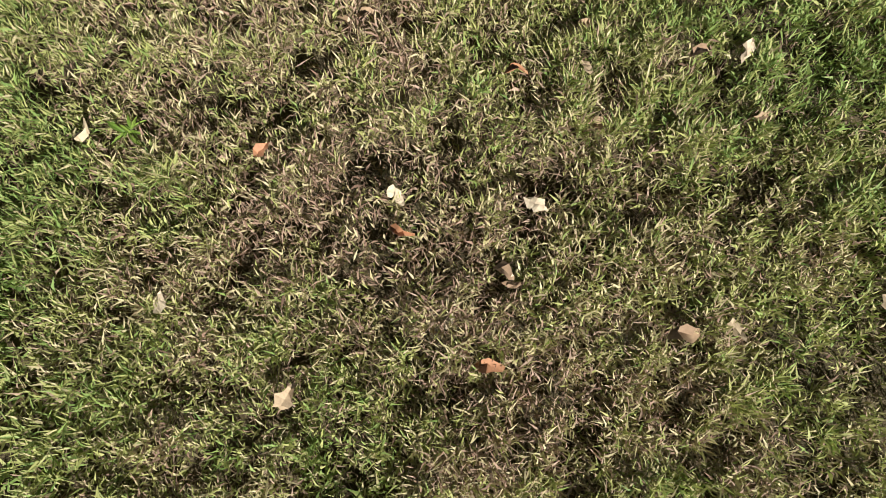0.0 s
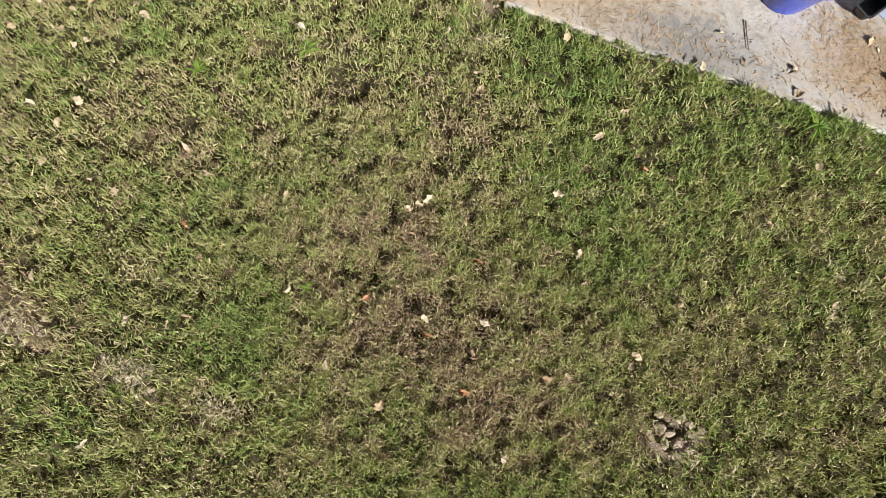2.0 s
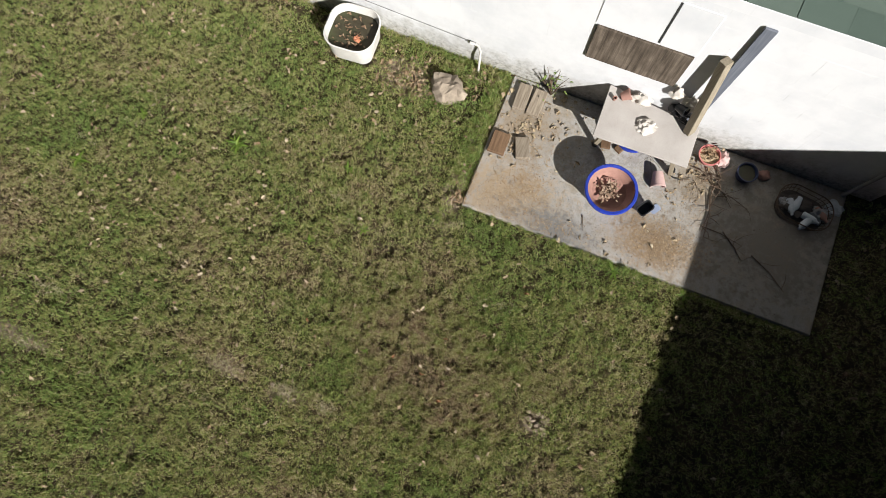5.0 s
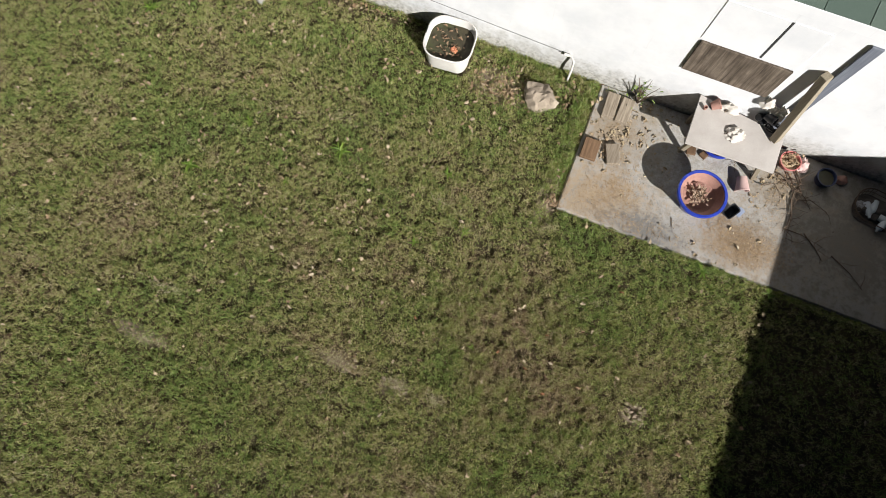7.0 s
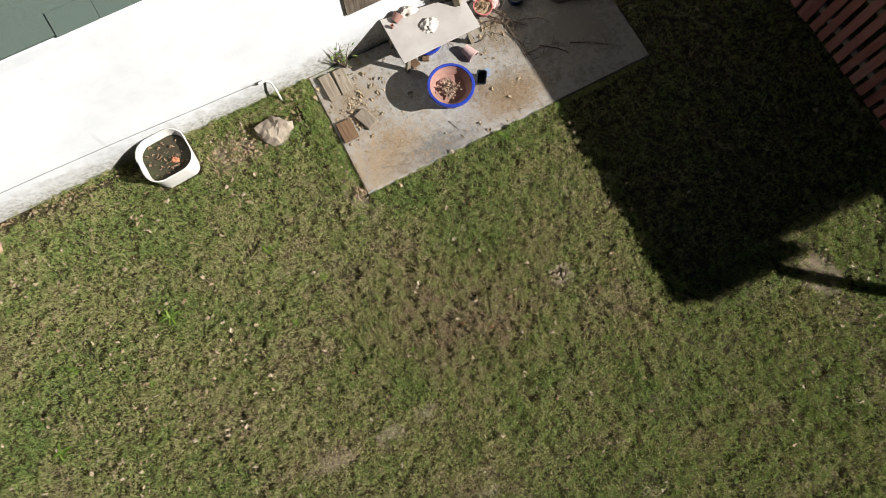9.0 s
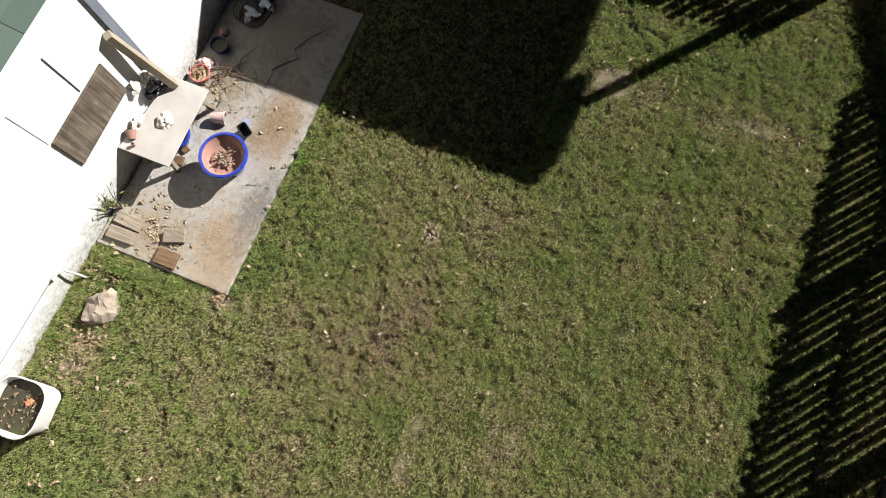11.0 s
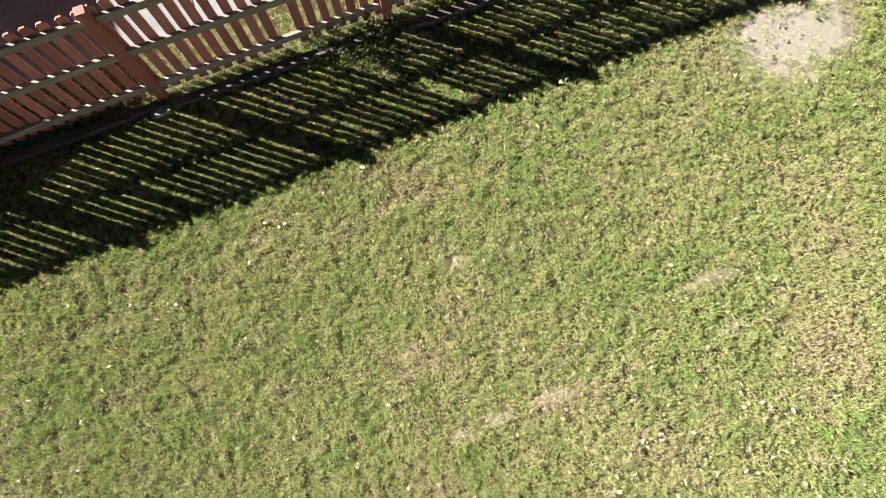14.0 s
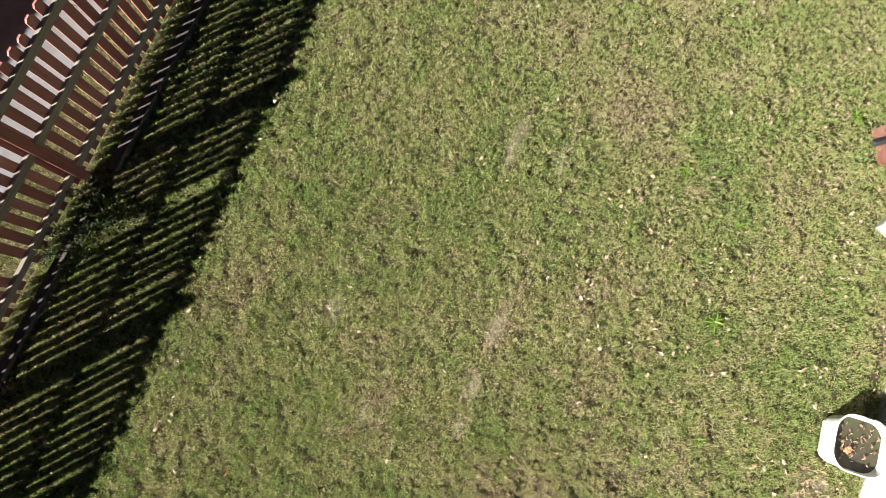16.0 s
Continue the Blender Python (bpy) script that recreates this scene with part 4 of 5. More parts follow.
def drift(x, y, cell, seed):
    """Smooth random values between 0 and 1 over the plan, with the given cell size."""
    lattice = np.random.default_rng(seed).random((256, 256))
    u, v = x / cell + 300.0, y / cell + 300.0
    i, j = np.floor(u).astype(int), np.floor(v).astype(int)
    a, b = u - i, v - j
    a, b = a * a * (3 - 2 * a), b * b * (3 - 2 * b)
    i0, i1, j0, j1 = i % 256, (i + 1) % 256, j % 256, (j + 1) % 256
    return ((lattice[i0, j0] * (1 - a) + lattice[i1, j0] * a) * (1 - b) + (lattice[i0, j1] * (1 - a) + lattice[i1, j1] * a) * b)


# worn spots: centre, half sizes, how bare
WORN = [(1.30, -1.58, 0.11, 0.09, 0.95), (-0.80, -2.17, 0.13, 0.08, 0.7), (-1.38, -2.13, 0.17, 0.07, 0.7), (-0.9, -2.2, 0.1, 0.16, 0.5),
        (3.54, -3.2, 0.1, 0.18, 0.65), (3.45, -3.72, 0.08, 0.22, 0.6), (3.54, -4.2, 0.1, 0.22, 0.65), (3.52, -2.68, 0.18, 0.24, 0.75), (3.64, -4.62, 0.08, 0.2, 0.6), (3.6, -5.05, 0.1, 0.12, 0.5), (-3.2, -2.58, 0.28, 0.06, 0.45),
        (-0.95, 1.0, 0.3, 0.18, 0.8), (-0.2, 1.15, 0.14, 0.2, 0.8), (-0.06, 0.02, 0.12, 0.1, 0.8), (0.3, -1.5, 0.2, 0.18, 0.3),
        (-0.55, -0.62, 0.15, 0.1, 0.5), (2.4, -3.58, 0.12, 0.08, 0.6), (1.1, -3.6, 0.12, 0.08, 0.5), (-0.97, -3.63, 0.12, 0.07, 0.7),
        (-5.2, -4.6, 0.66, 0.42, 0.95), (-2.6, 1.35, 1.3, 0.08, 0.8), (0.7, -3.0, 0.2, 0.1, 0.4), (-1.9, -3.6, 0.2, 0.08, 0.5),
        (-3.2, -2.5, 0.1, 0.25, 0.5), (-1.41, -2.1, 0.06, 0.12, 0.6)]


def bare(x, y):
    worst = np.zeros_like(x)
    for cx, cy, rx, ry, how in WORN:
        d = np.sqrt(((x - cx) / rx) ** 2 + ((y - cy) / ry) ** 2) + 1.0 * (drift(x, y, 0.06, 5) - 0.5) + 0.7 * (drift(x, y, 0.15, 6) - 0.5)
        worst = np.maximum(worst, how * np.clip(1.6 - d, 0, 1))
    return worst


def on_lawn(x, y):
    free = ((y < 1.4) | (x < -4.12)) & (y < 2.6) & (y > -6.95) & (x < 6.5) & (x > -7.5)
    free &= ~((x > 0.004) & (x < 3.275) & (y > -0.004))
    free &= ~((x > -6.6) & (x < -4.99) & (y > -6.3) & (y < -5.09))
    free &= ~((np.hypot((x + 0.54) / 0.19, (y - 1.03) / 0.17) < 1))
    free &= ~((np.abs(x + 1.565) < 0.22) & (np.abs(y - 1.155) < 0.21))
    return free


def tufts(x, y, size, seed):
    """Tufts of about the given size: 1 at a tuft's heart, down to 0 in the gaps between them."""
    lat = np.random.default_rng(seed).random((3, 256, 256))
    u, v = x / size + 300.0, y / size + 300.0
    i, j = np.floor(u).astype(int), np.floor(v).astype(int)
    best = np.zeros(len(x))
    for di in (-1, 0, 1):
        for dj in (-1, 0, 1):
            p, q = (i + di) % 256, (j + dj) % 256
            dx, dy = u - (i + di + lat[0][p, q]), v - (j + dj + lat[1][p, q])
            best = np.maximum(best, (0.35 + 0.75 * lat[2][p, q]) * (1 - (dx * dx + dy * dy) / 0.8))
    return np.clip(best, 0, 1.1)


# oval patches of the lawn: centre and half sizes
DRY = [(0.35, -1.55, 0.55, 0.42), (0.75, -1.7, 0.45, 0.3), (-0.1, -1.2, 0.35, 0.3), (-0.4, -0.68, 0.6, 0.25), (0.07, -0.6, 0.3, 0.2), (-1.2, -0.95, 0.5, 0.25), (-2.05, -1.3, 0.5, 0.25),
       (-0.5, 0.55, 0.3, 0.3), (1.06, -1.25, 0.35, 0.2), (-0.8, -4.53, 0.35, 0.2), (1.6, -2.1, 0.25, 0.3), (1.7, -3.47, 0.3, 0.2), (-1.65, -2.1, 0.5, 0.15), (-3.95, -1.5, 0.4, 0.4),
       (-0.3, -2.9, 0.4, 0.2), (3.55, -4.2, 0.24, 0.6), (3.5, -3.1, 0.26, 0.6), (-0.6, -2.15, 0.5, 0.12), (2.4, -3.57, 0.15, 0.12), (2.3, -3.42, 0.16, 0.1), (1.75, -2.15, 0.12, 0.4)]
GREEN = [(-2.2, -0.2, 0.5, 0.3), (-3.2, -0.35, 0.5, 0.4), (-1.7, 0.75, 0.7, 0.4), (0.35, -0.22, 0.4, 0.16), (1.6, -0.2, 0.6, 0.2), (0.4, -2.42, 0.3, 0.25), (0.75, -3.3, 0.25, 0.25),
         (2.85, -3.45, 0.4, 0.5), (-0.4, 0.75, 0.25, 0.3), (1.3, -4.75, 0.5, 0.3), (-0.06, -4.8, 0.4, 0.3), (-2.4, -5.0, 0.8, 0.3), (-1.75, -4.3, 0.4, 0.3), (-4.0, -0.5, 0.5, 0.5),
         (4.2, -3.6, 0.4, 1.0), (-0.5, -1.85, 0.2, 0.15)]


def patches(x, y, spots):
    """How far inside any of the oval patches each place lies, 0 to 1, with frayed rims."""
    most = np.zeros_like(x)
    fray = 0.9 * (drift(x, y, 0.14, 14) - 0.5) + 0.6 * (drift(x, y, 0.05, 15) - 0.5)
    for cx, cy, rx, ry in spots:
        most = np.maximum(most, np.clip(1.35 - np.hypot((x - cx) / rx, (y - cy) / ry) + fray, 0, 1))
    return most


def dryness(x, y):
    """From 0, lush, to 1, dead: long and short drifts, and the patches."""
    d = 0.5 + 0.26 * (drift(x, y, 0.75, 41) - 0.5) + 0.28 * (drift(x, y, 0.24, 42) - 0.5) + 0.3 * (drift(x, y, 0.085, 43) - 0.5) + 0.3 * (drift(x, y, 0.035, 44) - 0.5)
    d -= 0.12 * np.clip((x - 0.5) / 2.5, 0, 1) * np.clip((-y - 2.0) / 1.5, 0, 1)
    return d + 0.2 * patches(x, y, DRY) + 0.1 * patches(x, y, DRY[:2]) - 0.2 * patches(x, y, GREEN)


def turf(x, y):
    """How high the turf stands, 0 in the pits to 1 on the tufts; the worn ground about the start is the most pitted."""
    rough = 0.25 + 0.4 * drift(x, y, 0.7, 54) + 0.5 * patches(x, y, DRY[:6])
    pit = np.clip((0.6 * drift(x, y, 0.06, 51) + 0.4 * drift(x, y, 0.028, 52) - 0.6) / 0.14, 0, 1)
    h = 0.55 * tufts(x, y, 0.05, 31) + 0.4 * tufts(x, y, 0.12, 33) + 0.3 * drift(x, y, 0.022, 53) - 0.08
    return np.clip(h - 0.75 * rough * pit, 0, 1.15)


def lawn_edge(x, y):
    """1 on the open lawn, less within a hand's width of the slab, where the turf lies lower."""
    gap = np.maximum(np.maximum(-x, x - 3.27), -y)
    return np.clip(0.42 + gap / 0.08, 0.42, 1)


def height_at(x, y):
    return -0.034 + 0.012 * (drift(x, y, 0.6, 9) - 0.5) + 0.061 * turf(x, y) * lawn_edge(x, y)


def scatter(count, x0, x1, y0, y1):
    """Roots: thick on the tufts and thin in the pits, few on worn spots."""
    x, y = RNG.uniform(x0, x1, count), RNG.uniform(y0, y1, count)
    keep = on_lawn(x, y)
    x, y = x[keep], y[keep]
    keep = RNG.random(len(x)) < (0.2 + 0.95 * turf(x, y)) * (1 - bare(x, y))
    return x[keep], y[keep]


def blades(name, x, y, each, length, width, lean, materials, label, folded=True, reach=0.006, low=0.0, tone=0.0):
    """Short blades that point every way from their roots, in one mesh; the drier the place, the more of them are straw."""
    high = turf(x, y)
    z = np.repeat(height_at(x, y) - low, each)
    swell = np.repeat((0.65 + 0.35 * drift(x, y, 0.16, 4)) * (0.7 + 0.4 * high) * lawn_edge(x, y) ** 0.5, each)
    dead = np.repeat(dryness(x, y), each)
    x, y = np.repeat(x, each), np.repeat(y, each)
    k = len(x)
    az = RNG.uniform(0, 2 * np.pi, k)
    ll = length * RNG.uniform(0.45, 1.5, k) * swell
    ww = width * RNG.uniform(0.6, 1.4, k)
    tip = np.clip(lean + RNG.normal(0, 0.36, k), 0.05, 1.5)
    base = np.stack([x + RNG.normal(0, reach, k), y + RNG.normal(0, reach, k), z], 1)
    out = np.stack([np.cos(az), np.sin(az), 0 * az], 1)
    side = np.stack([-np.sin(az), np.cos(az), 0.6 * RNG.normal(0, 1, k)], 1) * (ww / 2)[:, None]
    up = np.array([0, 0, 1.0])
    if folded:
        bend = np.stack([-np.sin(az), np.cos(az), 0 * az], 1) * (0.2 * ll * RNG.normal(0, 1, k))[:, None]
        a1, a2 = tip * 0.7, np.minimum(tip * 1.3, 1.7)
        mid = base + (ll * 0.5)[:, None] * (np.sin(a1)[:, None] * out + np.cos(a1)[:, None] * up)
        end = mid + (ll * 0.5)[:, None] * (np.sin(a2)[:, None] * out + np.cos(a2)[:, None] * up) + bend
        v, n = np.stack([base, mid + side, end, mid - side], 1), 4
    else:
        end = base + ll[:, None] * (np.sin(tip)[:, None] * out + np.cos(tip)[:, None] * up)
        v, n = np.stack([base - side, base + side, end], 1), 3
    me = bpy.data.meshes.new(name)
    me.vertices.add(n * k)
    me.vertices.foreach_set("co", v.ravel().astype(np.float32))
    me.loops.add(n * k)
    me.loops.foreach_set("vertex_index", np.arange(n * k, dtype=np.int32))
    me.polygons.add(k)
    me.polygons.foreach_set("loop_start", np.arange(0, n * k, n, dtype=np.int32))
    for m in materials:
        me.materials.append(m)
    if len(materials) > 1:
        kind = np.digitize(dead + tone + RNG.normal(0, 0.2, k), (0.38, 0.67, 0.9))
        me.polygons.foreach_set("material_index", np.minimum(kind, len(materials) - 1).astype(np.int32))
    me.update(calc_edges=True)
    return tagged(new(name, me), label, "grass", "", "stuff")


def start_zone(x, y):
    """True where the fine turf grows, about the start of the flight, thinning out at its rim."""
    away = np.hypot((x - 0.25) / 0.95, (y + 1.45) / 0.68) + 0.5 * (drift(x, y, 0.3, 12) - 0.5)
    return RNG.random(len(x)) < np.clip((1.25 - away) / 0.45, 0, 1)


# Where the flight begins the blades are fine and dense; further out they are fewer and broader.
LUSH = "short sunlit lawn grass, green with straw-dry patches"
TONES = [M_LUSH, M_OLIVE, M_STRAW, M_DEAD]
fx, fy = scatter(1230000, -6.9, 5.9, -6.95, 2.0)
near = start_zone(fx, fy)
dim = ((fx > 2.25) & (fy > -2.2)) | (fy < -6.4)
keep = ~near & ~(dim & (RNG.random(len(fx)) < 0.6))
blades("lawn_grass", fx[keep], fy[keep], 3, 0.034, 0.0046, 0.78, TONES, LUSH, False, 0.008)
gx, gy = scatter(175000, -1.4, 1.9, -2.65, -0.2)
near = start_zone(gx, gy)
blades("fine_grass", gx[near], gy[near], 4, 0.032, 0.0031, 0.72, TONES, LUSH, True, 0.006)
tx, ty = RNG.uniform(-1.4, 1.9, 30000), RNG.uniform(-2.65, -0.2, 30000)
near = start_zone(tx, ty) & on_lawn(tx, ty)
blades("thatch", tx[near], ty[near], 3, 0.034, 0.002, 1.35, [M_DEAD], "russet dead stems in the pits of the turf", True, 0.014, 0.004)


def wisps():
    """Bleached cut grass that the mower left in short rows."""
    xs, ys = [], []
    for _ in range(60):
        cx, cy, long = RNG.uniform(-5.5, 4.5), RNG.uniform(-5.0, 0.6), RNG.uniform(0.04, 0.2)
        n = int(150 * long) + 6
        xs.append(RNG.normal(cx, long, n))
        ys.append(cy + RNG.normal(0, 0.02, n) + 0.02 * np.sin(xs[-1] * 9 + cx))
    for cx, cy, long in ((-1.43, -2.13, 0.09), (-0.82, -2.12, 0.05), (-3.1, -2.6, 0.16), (-0.25, -2.99, 0.06), (-3.16, -2.1, 0.1), (-0.42, -2.13, 0.05)):
        xs.append(RNG.normal(cx, long, 60))
        ys.append(RNG.normal(cy, 0.025, 60))
    x, y = np.concatenate(xs), np.concatenate(ys)
    keep = on_lawn(x, y) & (np.hypot((x - 0.25) / 0.95, (y + 1.5) / 0.65) > 1)
    blades("cut_grass", x[keep], y[keep], 4, 0.036, 0.0038, 1.35, [M_HAY], "bleached cut grass lying in short rows", True, 0.014, -0.008)


wisps()


def edge_tufts():
    """Longer grass where the mower does not reach."""
    xs, ys = [], []
    for x0, x1, y0, y1, n in ((0.9, 3.2, -0.09, -0.03, 1500), (-0.2, -0.02, 0.25, 1.35, 4200), (-3.0, -0.1, 1.33, 1.4, 2200), (-4.7, 6.0, -6.42, -6.27, 2600),
                              (0.0, 0.55, 1.33, 1.4, 1500), (-1.25, -0.85, -6.2, -5.85, 900), (-0.15, 0.0, 1.05, 1.4, 500), (-1.3, -0.15, 0.75, 1.35, 1800)):
        xs.append(RNG.uniform(x0, x1, n))
        ys.append(RNG.uniform(y0, y1, n))
    x, y = np.concatenate(xs), np.concatenate(ys)
    keep = RNG.random(len(x)) < 0.2 + drift(x, y, 0.15, 8)
    blades("long_grass", x[keep], y[keep], 2, 0.06, 0.0042, 0.7, TONES, "longer grass along the slab, wall and fence", True, 0.006, 0.0, -0.05)


edge_tufts()


def leaf_shape(length, width, curl, rng):
    """One curled leaf: a ridge and two sides, with a pointed tip."""
    pts, n = [], 5
    for i in range(n + 1):
        s = i / n
        w = width * 0.5 * math.sin(math.pi * min(1, 0.08 + 0.92 * s) ** 0.8) * (1 if i < n else 0.05)
        z = curl * length * math.sin(math.pi * s) * 0.35
        lift = curl * w * 0.9
        pts.append([(s - 0.5) * length, -w * rng.uniform(0.85, 1.1), z + lift])
        pts.append([(s - 0.5) * length, 0.0, z])
        pts.append([(s - 0.5) * length, w * rng.uniform(0.85, 1.1), z + lift])
    faces = []
    for i in range(n):
        a = 3 * i
        faces += [(a, a + 1, a + 4, a + 3), (a + 1, a + 2, a + 5, a + 4)]
    return np.array(pts), faces


def litter(name, spots, lo, hi, material, label, seed, slim=0.5, lift=0.012):
    """Many leaves in one mesh: spots are (x, y, z)."""
    rng = random.Random(seed)
    verts, faces = [], []
    for x, y, z in spots:
        size = rng.uniform(lo, hi)
        p, f = leaf_shape(size, size * slim * rng.uniform(0.5, 1.5), rng.uniform(0.1, 0.8) * rng.choice((1, 1, -1)), rng)
        turn = np.array(Euler((rng.uniform(-0.5, 0.5), rng.uniform(-0.5, 0.5), rng.uniform(0, 6.3))).to_matrix())
        p = (p + np.array([[rng.gauss(0, size * 0.05) for _ in range(3)] for _ in p])) @ turn.T + (x, y, z + lift)
        faces += [tuple(len(verts) + i for i in face) for face in f]
        verts += p.tolist()
    return spread(name, verts, faces, material, label, "leaves")


def lawn_leaves():
    rng = random.Random(12)
    spots = []
    while len(spots) < 1150:
        x, y = rng.uniform(-5.5, 5.2), rng.uniform(-6.2, 1.3)
        weight = 0.25 + (0.75 if x < -1.5 and y > -1.5 else 0) + 0.3 * (y > 0.3)
        if rng.random() < weight and bool(on_lawn(np.array([x]), np.array([y]))[0]):
            spots.append((x, y, 0.026))
    litter("fallen_leaves", spots[:450], 0.02, 0.055, M_LEAF, "small tan dead leaves scattered over the lawn", 4)
    litter("fallen_leaves", spots[450:], 0.025, 0.058, M_PALELEAF, "small bleached dead leaves scattered over the lawn", 5)
    spots = [(rng.gauss(cx, sx), rng.gauss(cy, sy), 0.0) for cx, cy, sx, sy, n in
             ((-0.93, 1.0, 0.17, 0.1, 190), (-0.2, 1.2, 0.1, 0.1, 60), (-2.4, 1.34, 0.8, 0.03, 60), (-0.05, 0.03, 0.05, 0.06, 25), (-4.0, 0.8, 0.3, 0.1, 25)) for _ in range(n)]
    litter("fallen_leaves", [s for s in spots if s[1] < 1.39], 0.03, 0.06, M_LEAF, "drift of dead leaves at the foot of the wall", 6)
    spots = []
    for cx, cy, sx, sy, n in ((0.25, 0.95, 0.12, 0.12, 60), (0.7, 0.9, 0.2, 0.15, 25), (1.9, 1.0, 0.12, 0.15, 60), (0.2, 0.62, 0.1, 0.1, 25), (1.2, 0.2, 0.5, 0.12, 7), (0.5, 1.3, 0.2, 0.05, 25), (0.42, 0.98, 0.16, 0.14, 60), (1.85, 0.35, 0.2, 0.15, 10)):
        spots += [(min(max(rng.gauss(cx, sx), 0.03), 3.2), min(max(rng.gauss(cy, sy), 0.03), 1.38), 0.012) for _ in range(n)]
    litter("fallen_leaves", spots, 0.02, 0.062, M_PALELEAF, "pale dead leaves blown over the patio", 8, lift=0.004)
    heap_spots = [(BIG_POT[0] + rng.gauss(-0.01, 0.04), BIG_POT[1] + rng.gauss(0.0, 0.04), 0.197 + rng.random() * 0.05) for _ in range(110)]
    litter("leaf_pile", heap_spots, 0.025, 0.06, M_DRYLEAF, "small pile of dead leaves in the planter", 9, 0.4, 0.01)
    bowl = [(1.965 + rng.gauss(0, 0.04), 1.25 + rng.gauss(0, 0.04), 0.08 + rng.random() * 0.02) for _ in range(45)]
    litter("leaf_pile", bowl, 0.025, 0.05, M_LEAF, "dead leaves heaped in the red bowl", 10)
    muck = [(-1.565 + rng.uniform(-0.18, 0.18), 1.155 + rng.uniform(-0.17, 0.17), 0.192) for _ in range(55)]
    litter("floating_leaves", muck, 0.02, 0.05, M_BROWNLEAF, "rotting leaves floating in the white tub", 11)


lawn_leaves()


def big_leaf(x, y, size, rz, material, label, seed):
    rng = random.Random(seed)
    size *= 0.85
    p, f = leaf_shape(size, size * rng.uniform(0.35, 0.6), rng.uniform(0.5, 1.0), rng)
    me = bpy.data.meshes.new("dead_leaf")
    p = p + np.array([[rng.gauss(0, size * 0.05) for _ in range(3)] for _ in p])
    me.from_pydata(p.tolist(), [], f)
    me.materials.append(material)
    ob = new("dead_leaf", me)
    ob.matrix_basis = pose(x, y, 0.028, rng.uniform(-25, 25), rng.uniform(-14, 14), rz)
    return smooth(tagged(ob, label, "leaf", "leaves on the lawn"))


TAN, RUSTY = "curled tan dead leaf lying in the grass", "curled rusty orange dead leaf lying in the grass"
for n, (x, y, s, rz, warm) in enumerate(((-0.046, -1.513, 0.045, 60, 1), (-0.005, -1.24, 0.06, 10, 0), (0.325, -1.215, 0.05, 20, 1), (0.625, -1.065, 0.06, 35, 0),
                                        (0.497, -1.252, 0.05, 25, 0), (0.46, -1.722, 0.06, 15, 1), (0.242, -1.56, 0.05, 5, 1), (0.429, -1.569, 0.05, -10, 0),
                                        (0.41, -1.075, 0.04, 30, 0), (0.76, -1.139, 0.04, 40, 0), (-0.872, -1.503, 0.055, -40, 1), (-0.165, -0.934, 0.06, 80, 0),
                                        (0.845, -0.574, 0.055, 10, 1), (0.742, -1.556, 0.07, 20, 0), (0.027, -1.205, 0.04, 20, 0), (-0.688, -1.851, 0.06, 20, 0),
                                        (0.7, -3.93, 0.06, 15, 1), (-4.66, 0.4, 0.06, 15, 0), (0.8, -0.03, 0.05, 70, 0), (-0.06, 0.06, 0.07, 70, 0), (-0.04, -0.02, 0.08, 10, 0))):
    big_leaf(x, y, s, rz, M_RUSTLEAF if warm else M_LEAF, RUSTY if warm else TAN, 70 + n)


def straw():
    """Clippings and straw lying on the patio."""
    rng = random.Random(21)
    verts, faces = [], []
    for cx, cy, sx, sy, n in ((1.8, 0.3, 0.19, 0.11, 2000), (1.52, 0.45, 0.1, 0.06, 350), (0.4, 0.22, 0.25, 0.12, 800), (0.5, 0.4, 0.16, 0.1, 400), (0.75, 0.1, 0.3, 0.05, 250), (2.0, 1.0, 0.1, 0.15, 160), (0.9, 0.6, 0.5, 0.3, 260), (0.35, 0.85, 0.2, 0.2, 240), (1.9, 0.85, 0.18, 0.25, 350), (1.2, 0.12, 0.6, 0.07, 200)):
        for _ in range(n):
            x, y = min(max(rng.gauss(cx, sx), 0.02), 3.2), min(max(rng.gauss(cy, sy), 0.02), 1.38)
            a, l, w = rng.uniform(0, 6.3), rng.uniform(0.008, 0.055), rng.uniform(0.001, 0.0025)
            dx, dy = math.cos(a), math.sin(a)
            k = len(verts)
            z = 0.0135 + rng.random() * 0.004
            verts += [(x - dy * w, y + dx * w, z), (x + dy * w, y - dx * w, z), (x + dx * l, y + dy * l, z + rng.random() * 0.008)]
            faces.append((k, k + 1, k + 2))
    spread("straw", verts, faces, M_LITTER, "loose straw and clippings lying on the patio", "straw")


straw()


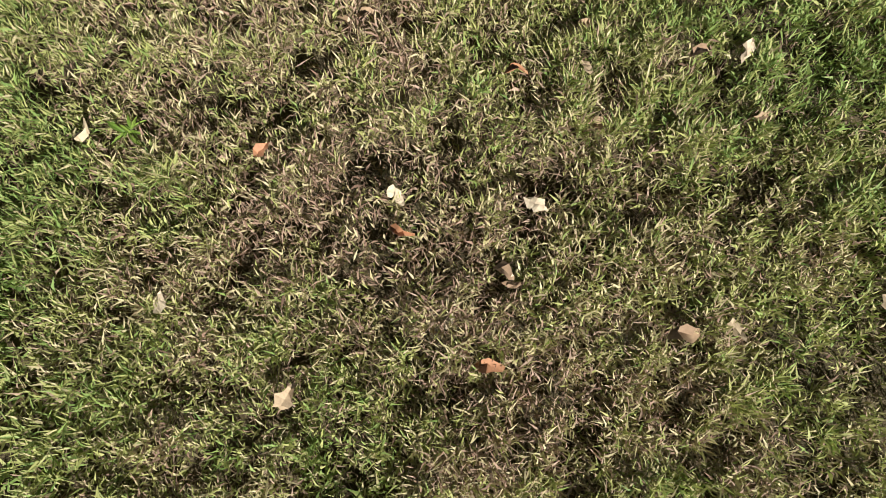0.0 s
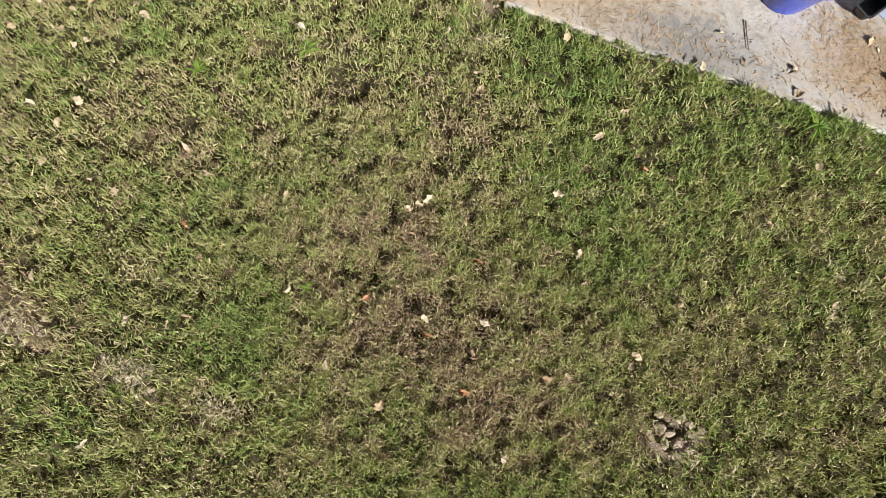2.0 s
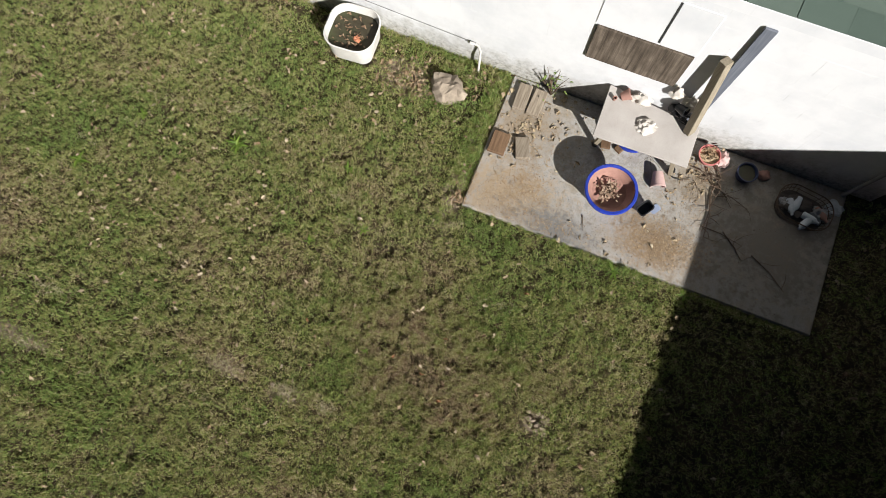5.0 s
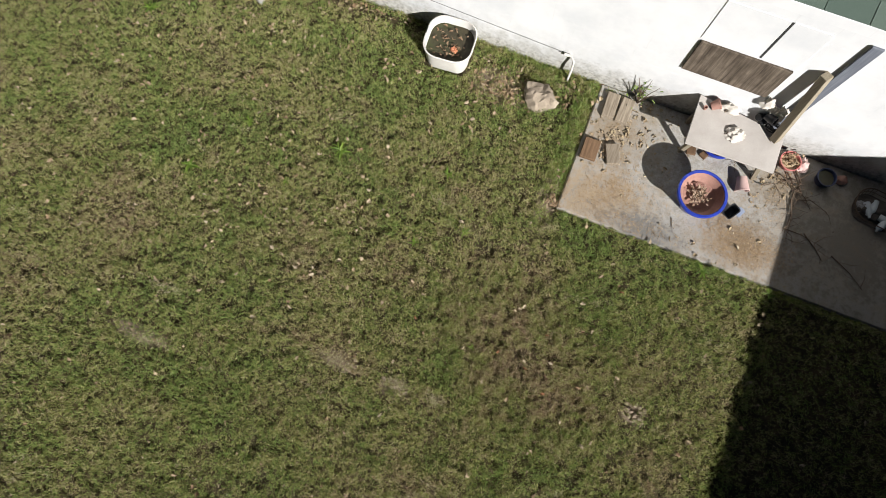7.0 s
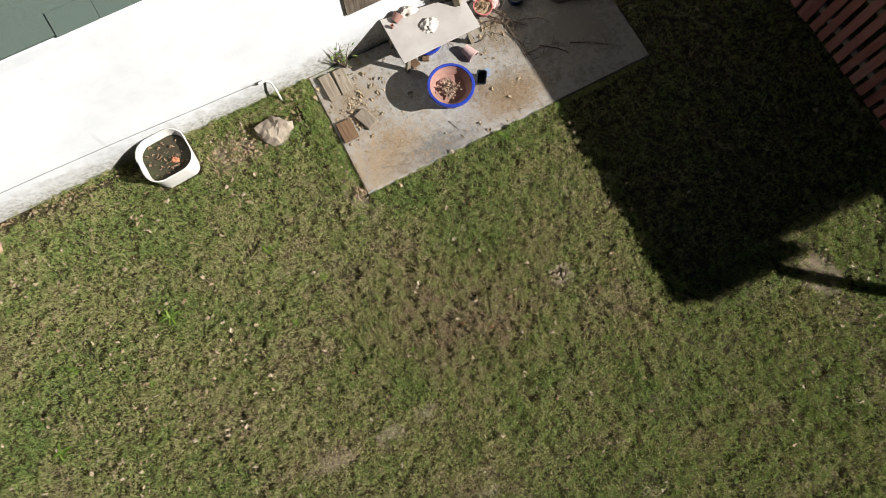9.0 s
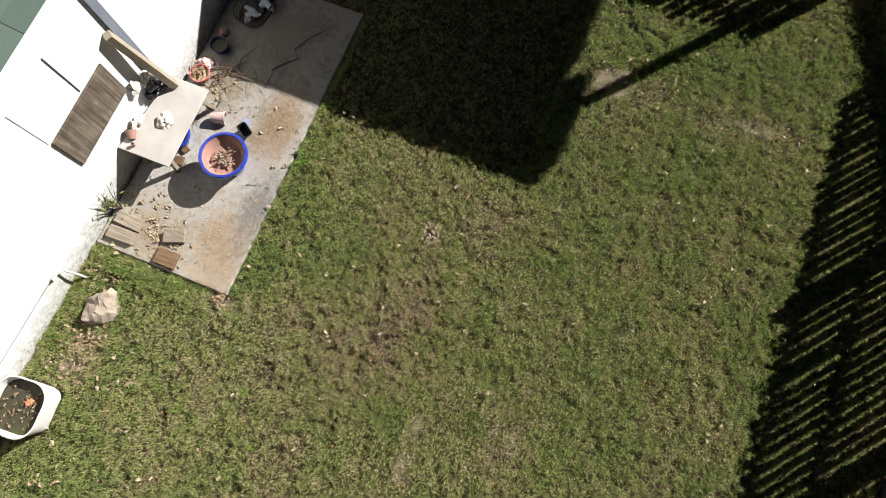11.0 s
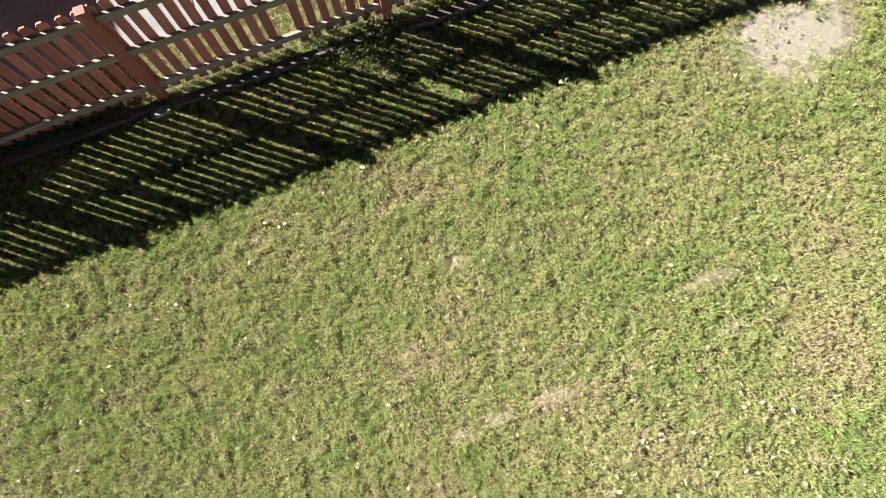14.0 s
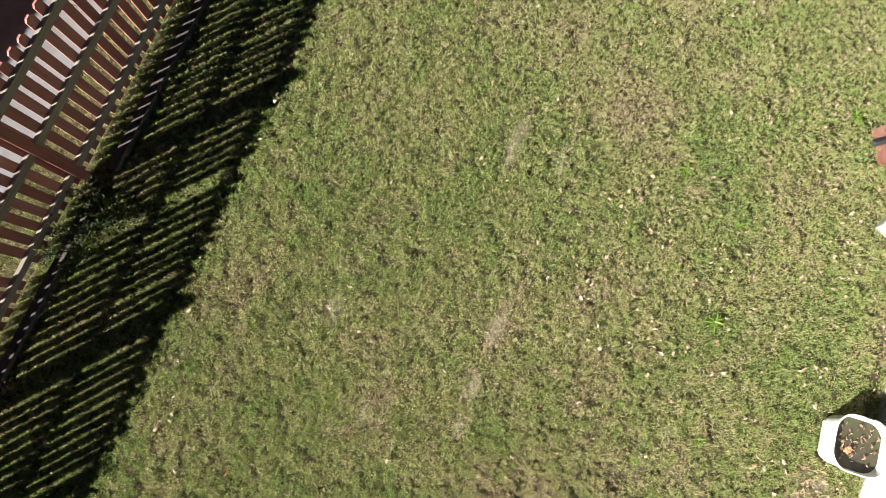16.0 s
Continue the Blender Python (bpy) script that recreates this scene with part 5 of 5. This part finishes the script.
def grit():
    """Dark crumbs of earth and bark on the patio."""
    rng = random.Random(23)
    verts, faces = [], []
    for cx, cy, sx, sy, n in ((1.85, 0.32, 0.16, 0.12, 420), (1.0, 0.12, 0.5, 0.08, 260), (0.25, 0.9, 0.15, 0.2, 200), (1.95, 0.95, 0.14, 0.2, 380), (0.9, 0.6, 0.5, 0.4, 260), (2.5, 0.7, 0.4, 0.4, 200)):
        for _ in range(n):
            x, y = min(max(rng.gauss(cx, sx), 0.02), 3.2), min(max(rng.gauss(cy, sy), 0.02), 1.38)
            s, k = rng.uniform(0.0015, 0.006) * rng.choice((0.6, 1, 1)), len(verts)
            a = rng.uniform(0, 6.3)
            for b in (0, 2.1, 4.2):
                r = s * rng.uniform(0.6, 1.4)
                verts.append((x + r * math.cos(a + b), y + r * math.sin(a + b), 0.0125))
            verts.append((x, y, 0.0125 + s * rng.uniform(0.4, 0.9)))
            faces += [(k, k + 1, k + 3), (k + 1, k + 2, k + 3), (k + 2, k, k + 3)]
    spread("grit", verts, faces, M_GRIT, "dark crumbs of earth and bark on the patio", "grit")


grit()


def weed(at, size, leaves, seed, label="green broad-leaved weed in the lawn"):
    """A loose rosette: narrow arched leaves of many lengths, some lying, some standing."""
    rng = random.Random(seed)
    t = thing("weed", label, "weed", at)
    for i in range(leaves + 9):
        a = 2.4 * i + rng.uniform(-0.4, 0.4)
        l = size * rng.uniform(0.45, 1.2)
        rise = rng.uniform(0.15, 0.95)
        w, sway = l * rng.uniform(0.07, 0.13), l * rng.uniform(-0.25, 0.25)
        bm = bmesh.new()
        rows = []
        for k in range(6):
            f = k / 5
            ww = w * math.sin(math.pi * (0.1 + 0.88 * f)) * (1 + rng.uniform(-0.25, 0.35))
            z = l * (rise * f - 0.75 * rise * f * f) + 0.004
            y = sway * f * f
            rows.append([bm.verts.new((f * l, y - ww, z + ww * 0.5)), bm.verts.new((f * l, y, z)), bm.verts.new((f * l, y + ww, z + ww * 0.5))])
        for p, q in zip(rows, rows[1:]):
            for j in range(2):
                bm.faces.new((p[j], q[j], q[j + 1], p[j + 1]))
        ob = part("leaf", bm, M_WEED, t)
        ob.matrix_basis = pose(rng.gauss(0, size * 0.12), rng.gauss(0, size * 0.12), 0, 0, 0, math.degrees(a))
    return t


for n, (x, y, s, k) in enumerate(((-2.18, -0.235, 0.085, 10), (-3.5, -0.92, 0.075, 9), (-0.285, -1.563, 0.03, 6), (-1.1, -0.08, 0.05, 7), (-2.55, -0.73, 0.04, 6),
                                  (-4.66, 0.49, 0.07, 8), (1.49, -0.09, 0.07, 8), (2.14, -0.08, 0.05, 7), (-1.15, -0.84, 0.045, 6), (-0.74, -0.57, 0.05, 6),
                                  (-4.98, 1.36, 0.1, 9), (-3.15, -0.29, 0.045, 6), (-4.3, 1.33, 0.09, 7))):
    weed((x, y, 0.018), s * 1.2, k, 40 + n)


def bush(at, r, count, seed, leaf_mat):
    """A straggling weedy shrub at the fence."""
    rng = random.Random(seed)
    t = thing("shrub", "straggling green shrub at the foot of the fence", "shrub", at)
    verts, faces = [], []
    for _ in range(14):
        a, l = rng.uniform(0, 6.28), rng.uniform(0.15, 0.4)
        tip = Vector((math.cos(a) * r * rng.uniform(0.4, 1), math.sin(a) * r * rng.uniform(0.4, 1), l))
        part("stem", tube(bmesh.new(), [(0, 0, -0.02), tip * 0.5 + Vector((0, 0, 0.04)), tip], [0.006, 0.004, 0.002], 5), M_TWIG, t)
        for _ in range(count):
            p = tip * rng.uniform(0.4, 1.05) + Vector((rng.gauss(0, 0.03), rng.gauss(0, 0.03), rng.gauss(0, 0.03)))
            q, f = leaf_shape(rng.uniform(0.03, 0.06), rng.uniform(0.012, 0.022), 0.3, rng)
            q = q @ np.array(Euler((rng.uniform(-0.8, 0.8), rng.uniform(-0.8, 0.8), rng.uniform(0, 6.3))).to_matrix()).T + np.array(p)
            faces += [tuple(len(verts) + i for i in face) for face in f]
            verts += q.tolist()
    me = bpy.data.meshes.new("foliage")
    me.from_pydata(verts, [], faces)
    me.materials.append(leaf_mat)
    ob = new("foliage", me)
    ob.parent = t
    return t


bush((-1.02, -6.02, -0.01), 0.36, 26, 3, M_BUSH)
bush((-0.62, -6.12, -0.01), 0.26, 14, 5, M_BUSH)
bush((0.4, 1.34, 0.0), 0.14, 3, 7, M_LUSH)

# ---- separate pieces of wall and roof ----
def wall_blocks():
    meshes = {}
    course, long = 0.2, 0.4
    for row in range(10):
        x = -4.08 - (0.2 if row % 2 else 0.0)
        while x < 3.49:
            x0, x1 = max(x, -4.08), min(x + long, 3.49)
            if x1 - x0 > 0.05:
                key = round(x1 - x0, 3)
                if key not in meshes:
                    bm = boxed((key - 0.0001, 0.012, course - 0.0001), None, 0.0004)
                    me = bpy.data.meshes.new("block")
                    bm.to_mesh(me)
                    bm.free()
                    me.materials.append(M_WHITE)
                    meshes[key] = me
                ob = new("block", meshes[key])
                ob.parent = WALL
                ob.matrix_basis = pose((x0 + x1) / 2, WALL_Y + 0.006 + random.uniform(-0.0003, 0.0003), row * course + course / 2 - 0.02)
            x += long


def shingles():
    bm = boxed((0.298, 0.165, 0.005), None, 0.0015)
    me = bpy.data.meshes.new("shingle")
    bm.to_mesh(me)
    bm.free()
    me.materials.append(M_SHINGLE)
    for row in range(8):
        for i in range(15):
            ob = new("shingle", me)
            ob.parent = ROOF
            ob.matrix_basis = ROOF_POSE @ pose(-1.25 + 0.302 * i + 0.101 * ((row * 2) % 3) + random.uniform(-0.003, 0.003), 0.06 + 0.14 * row, 0.004 + random.uniform(0, 0.001), 1.6)


wall_blocks()
shingles()
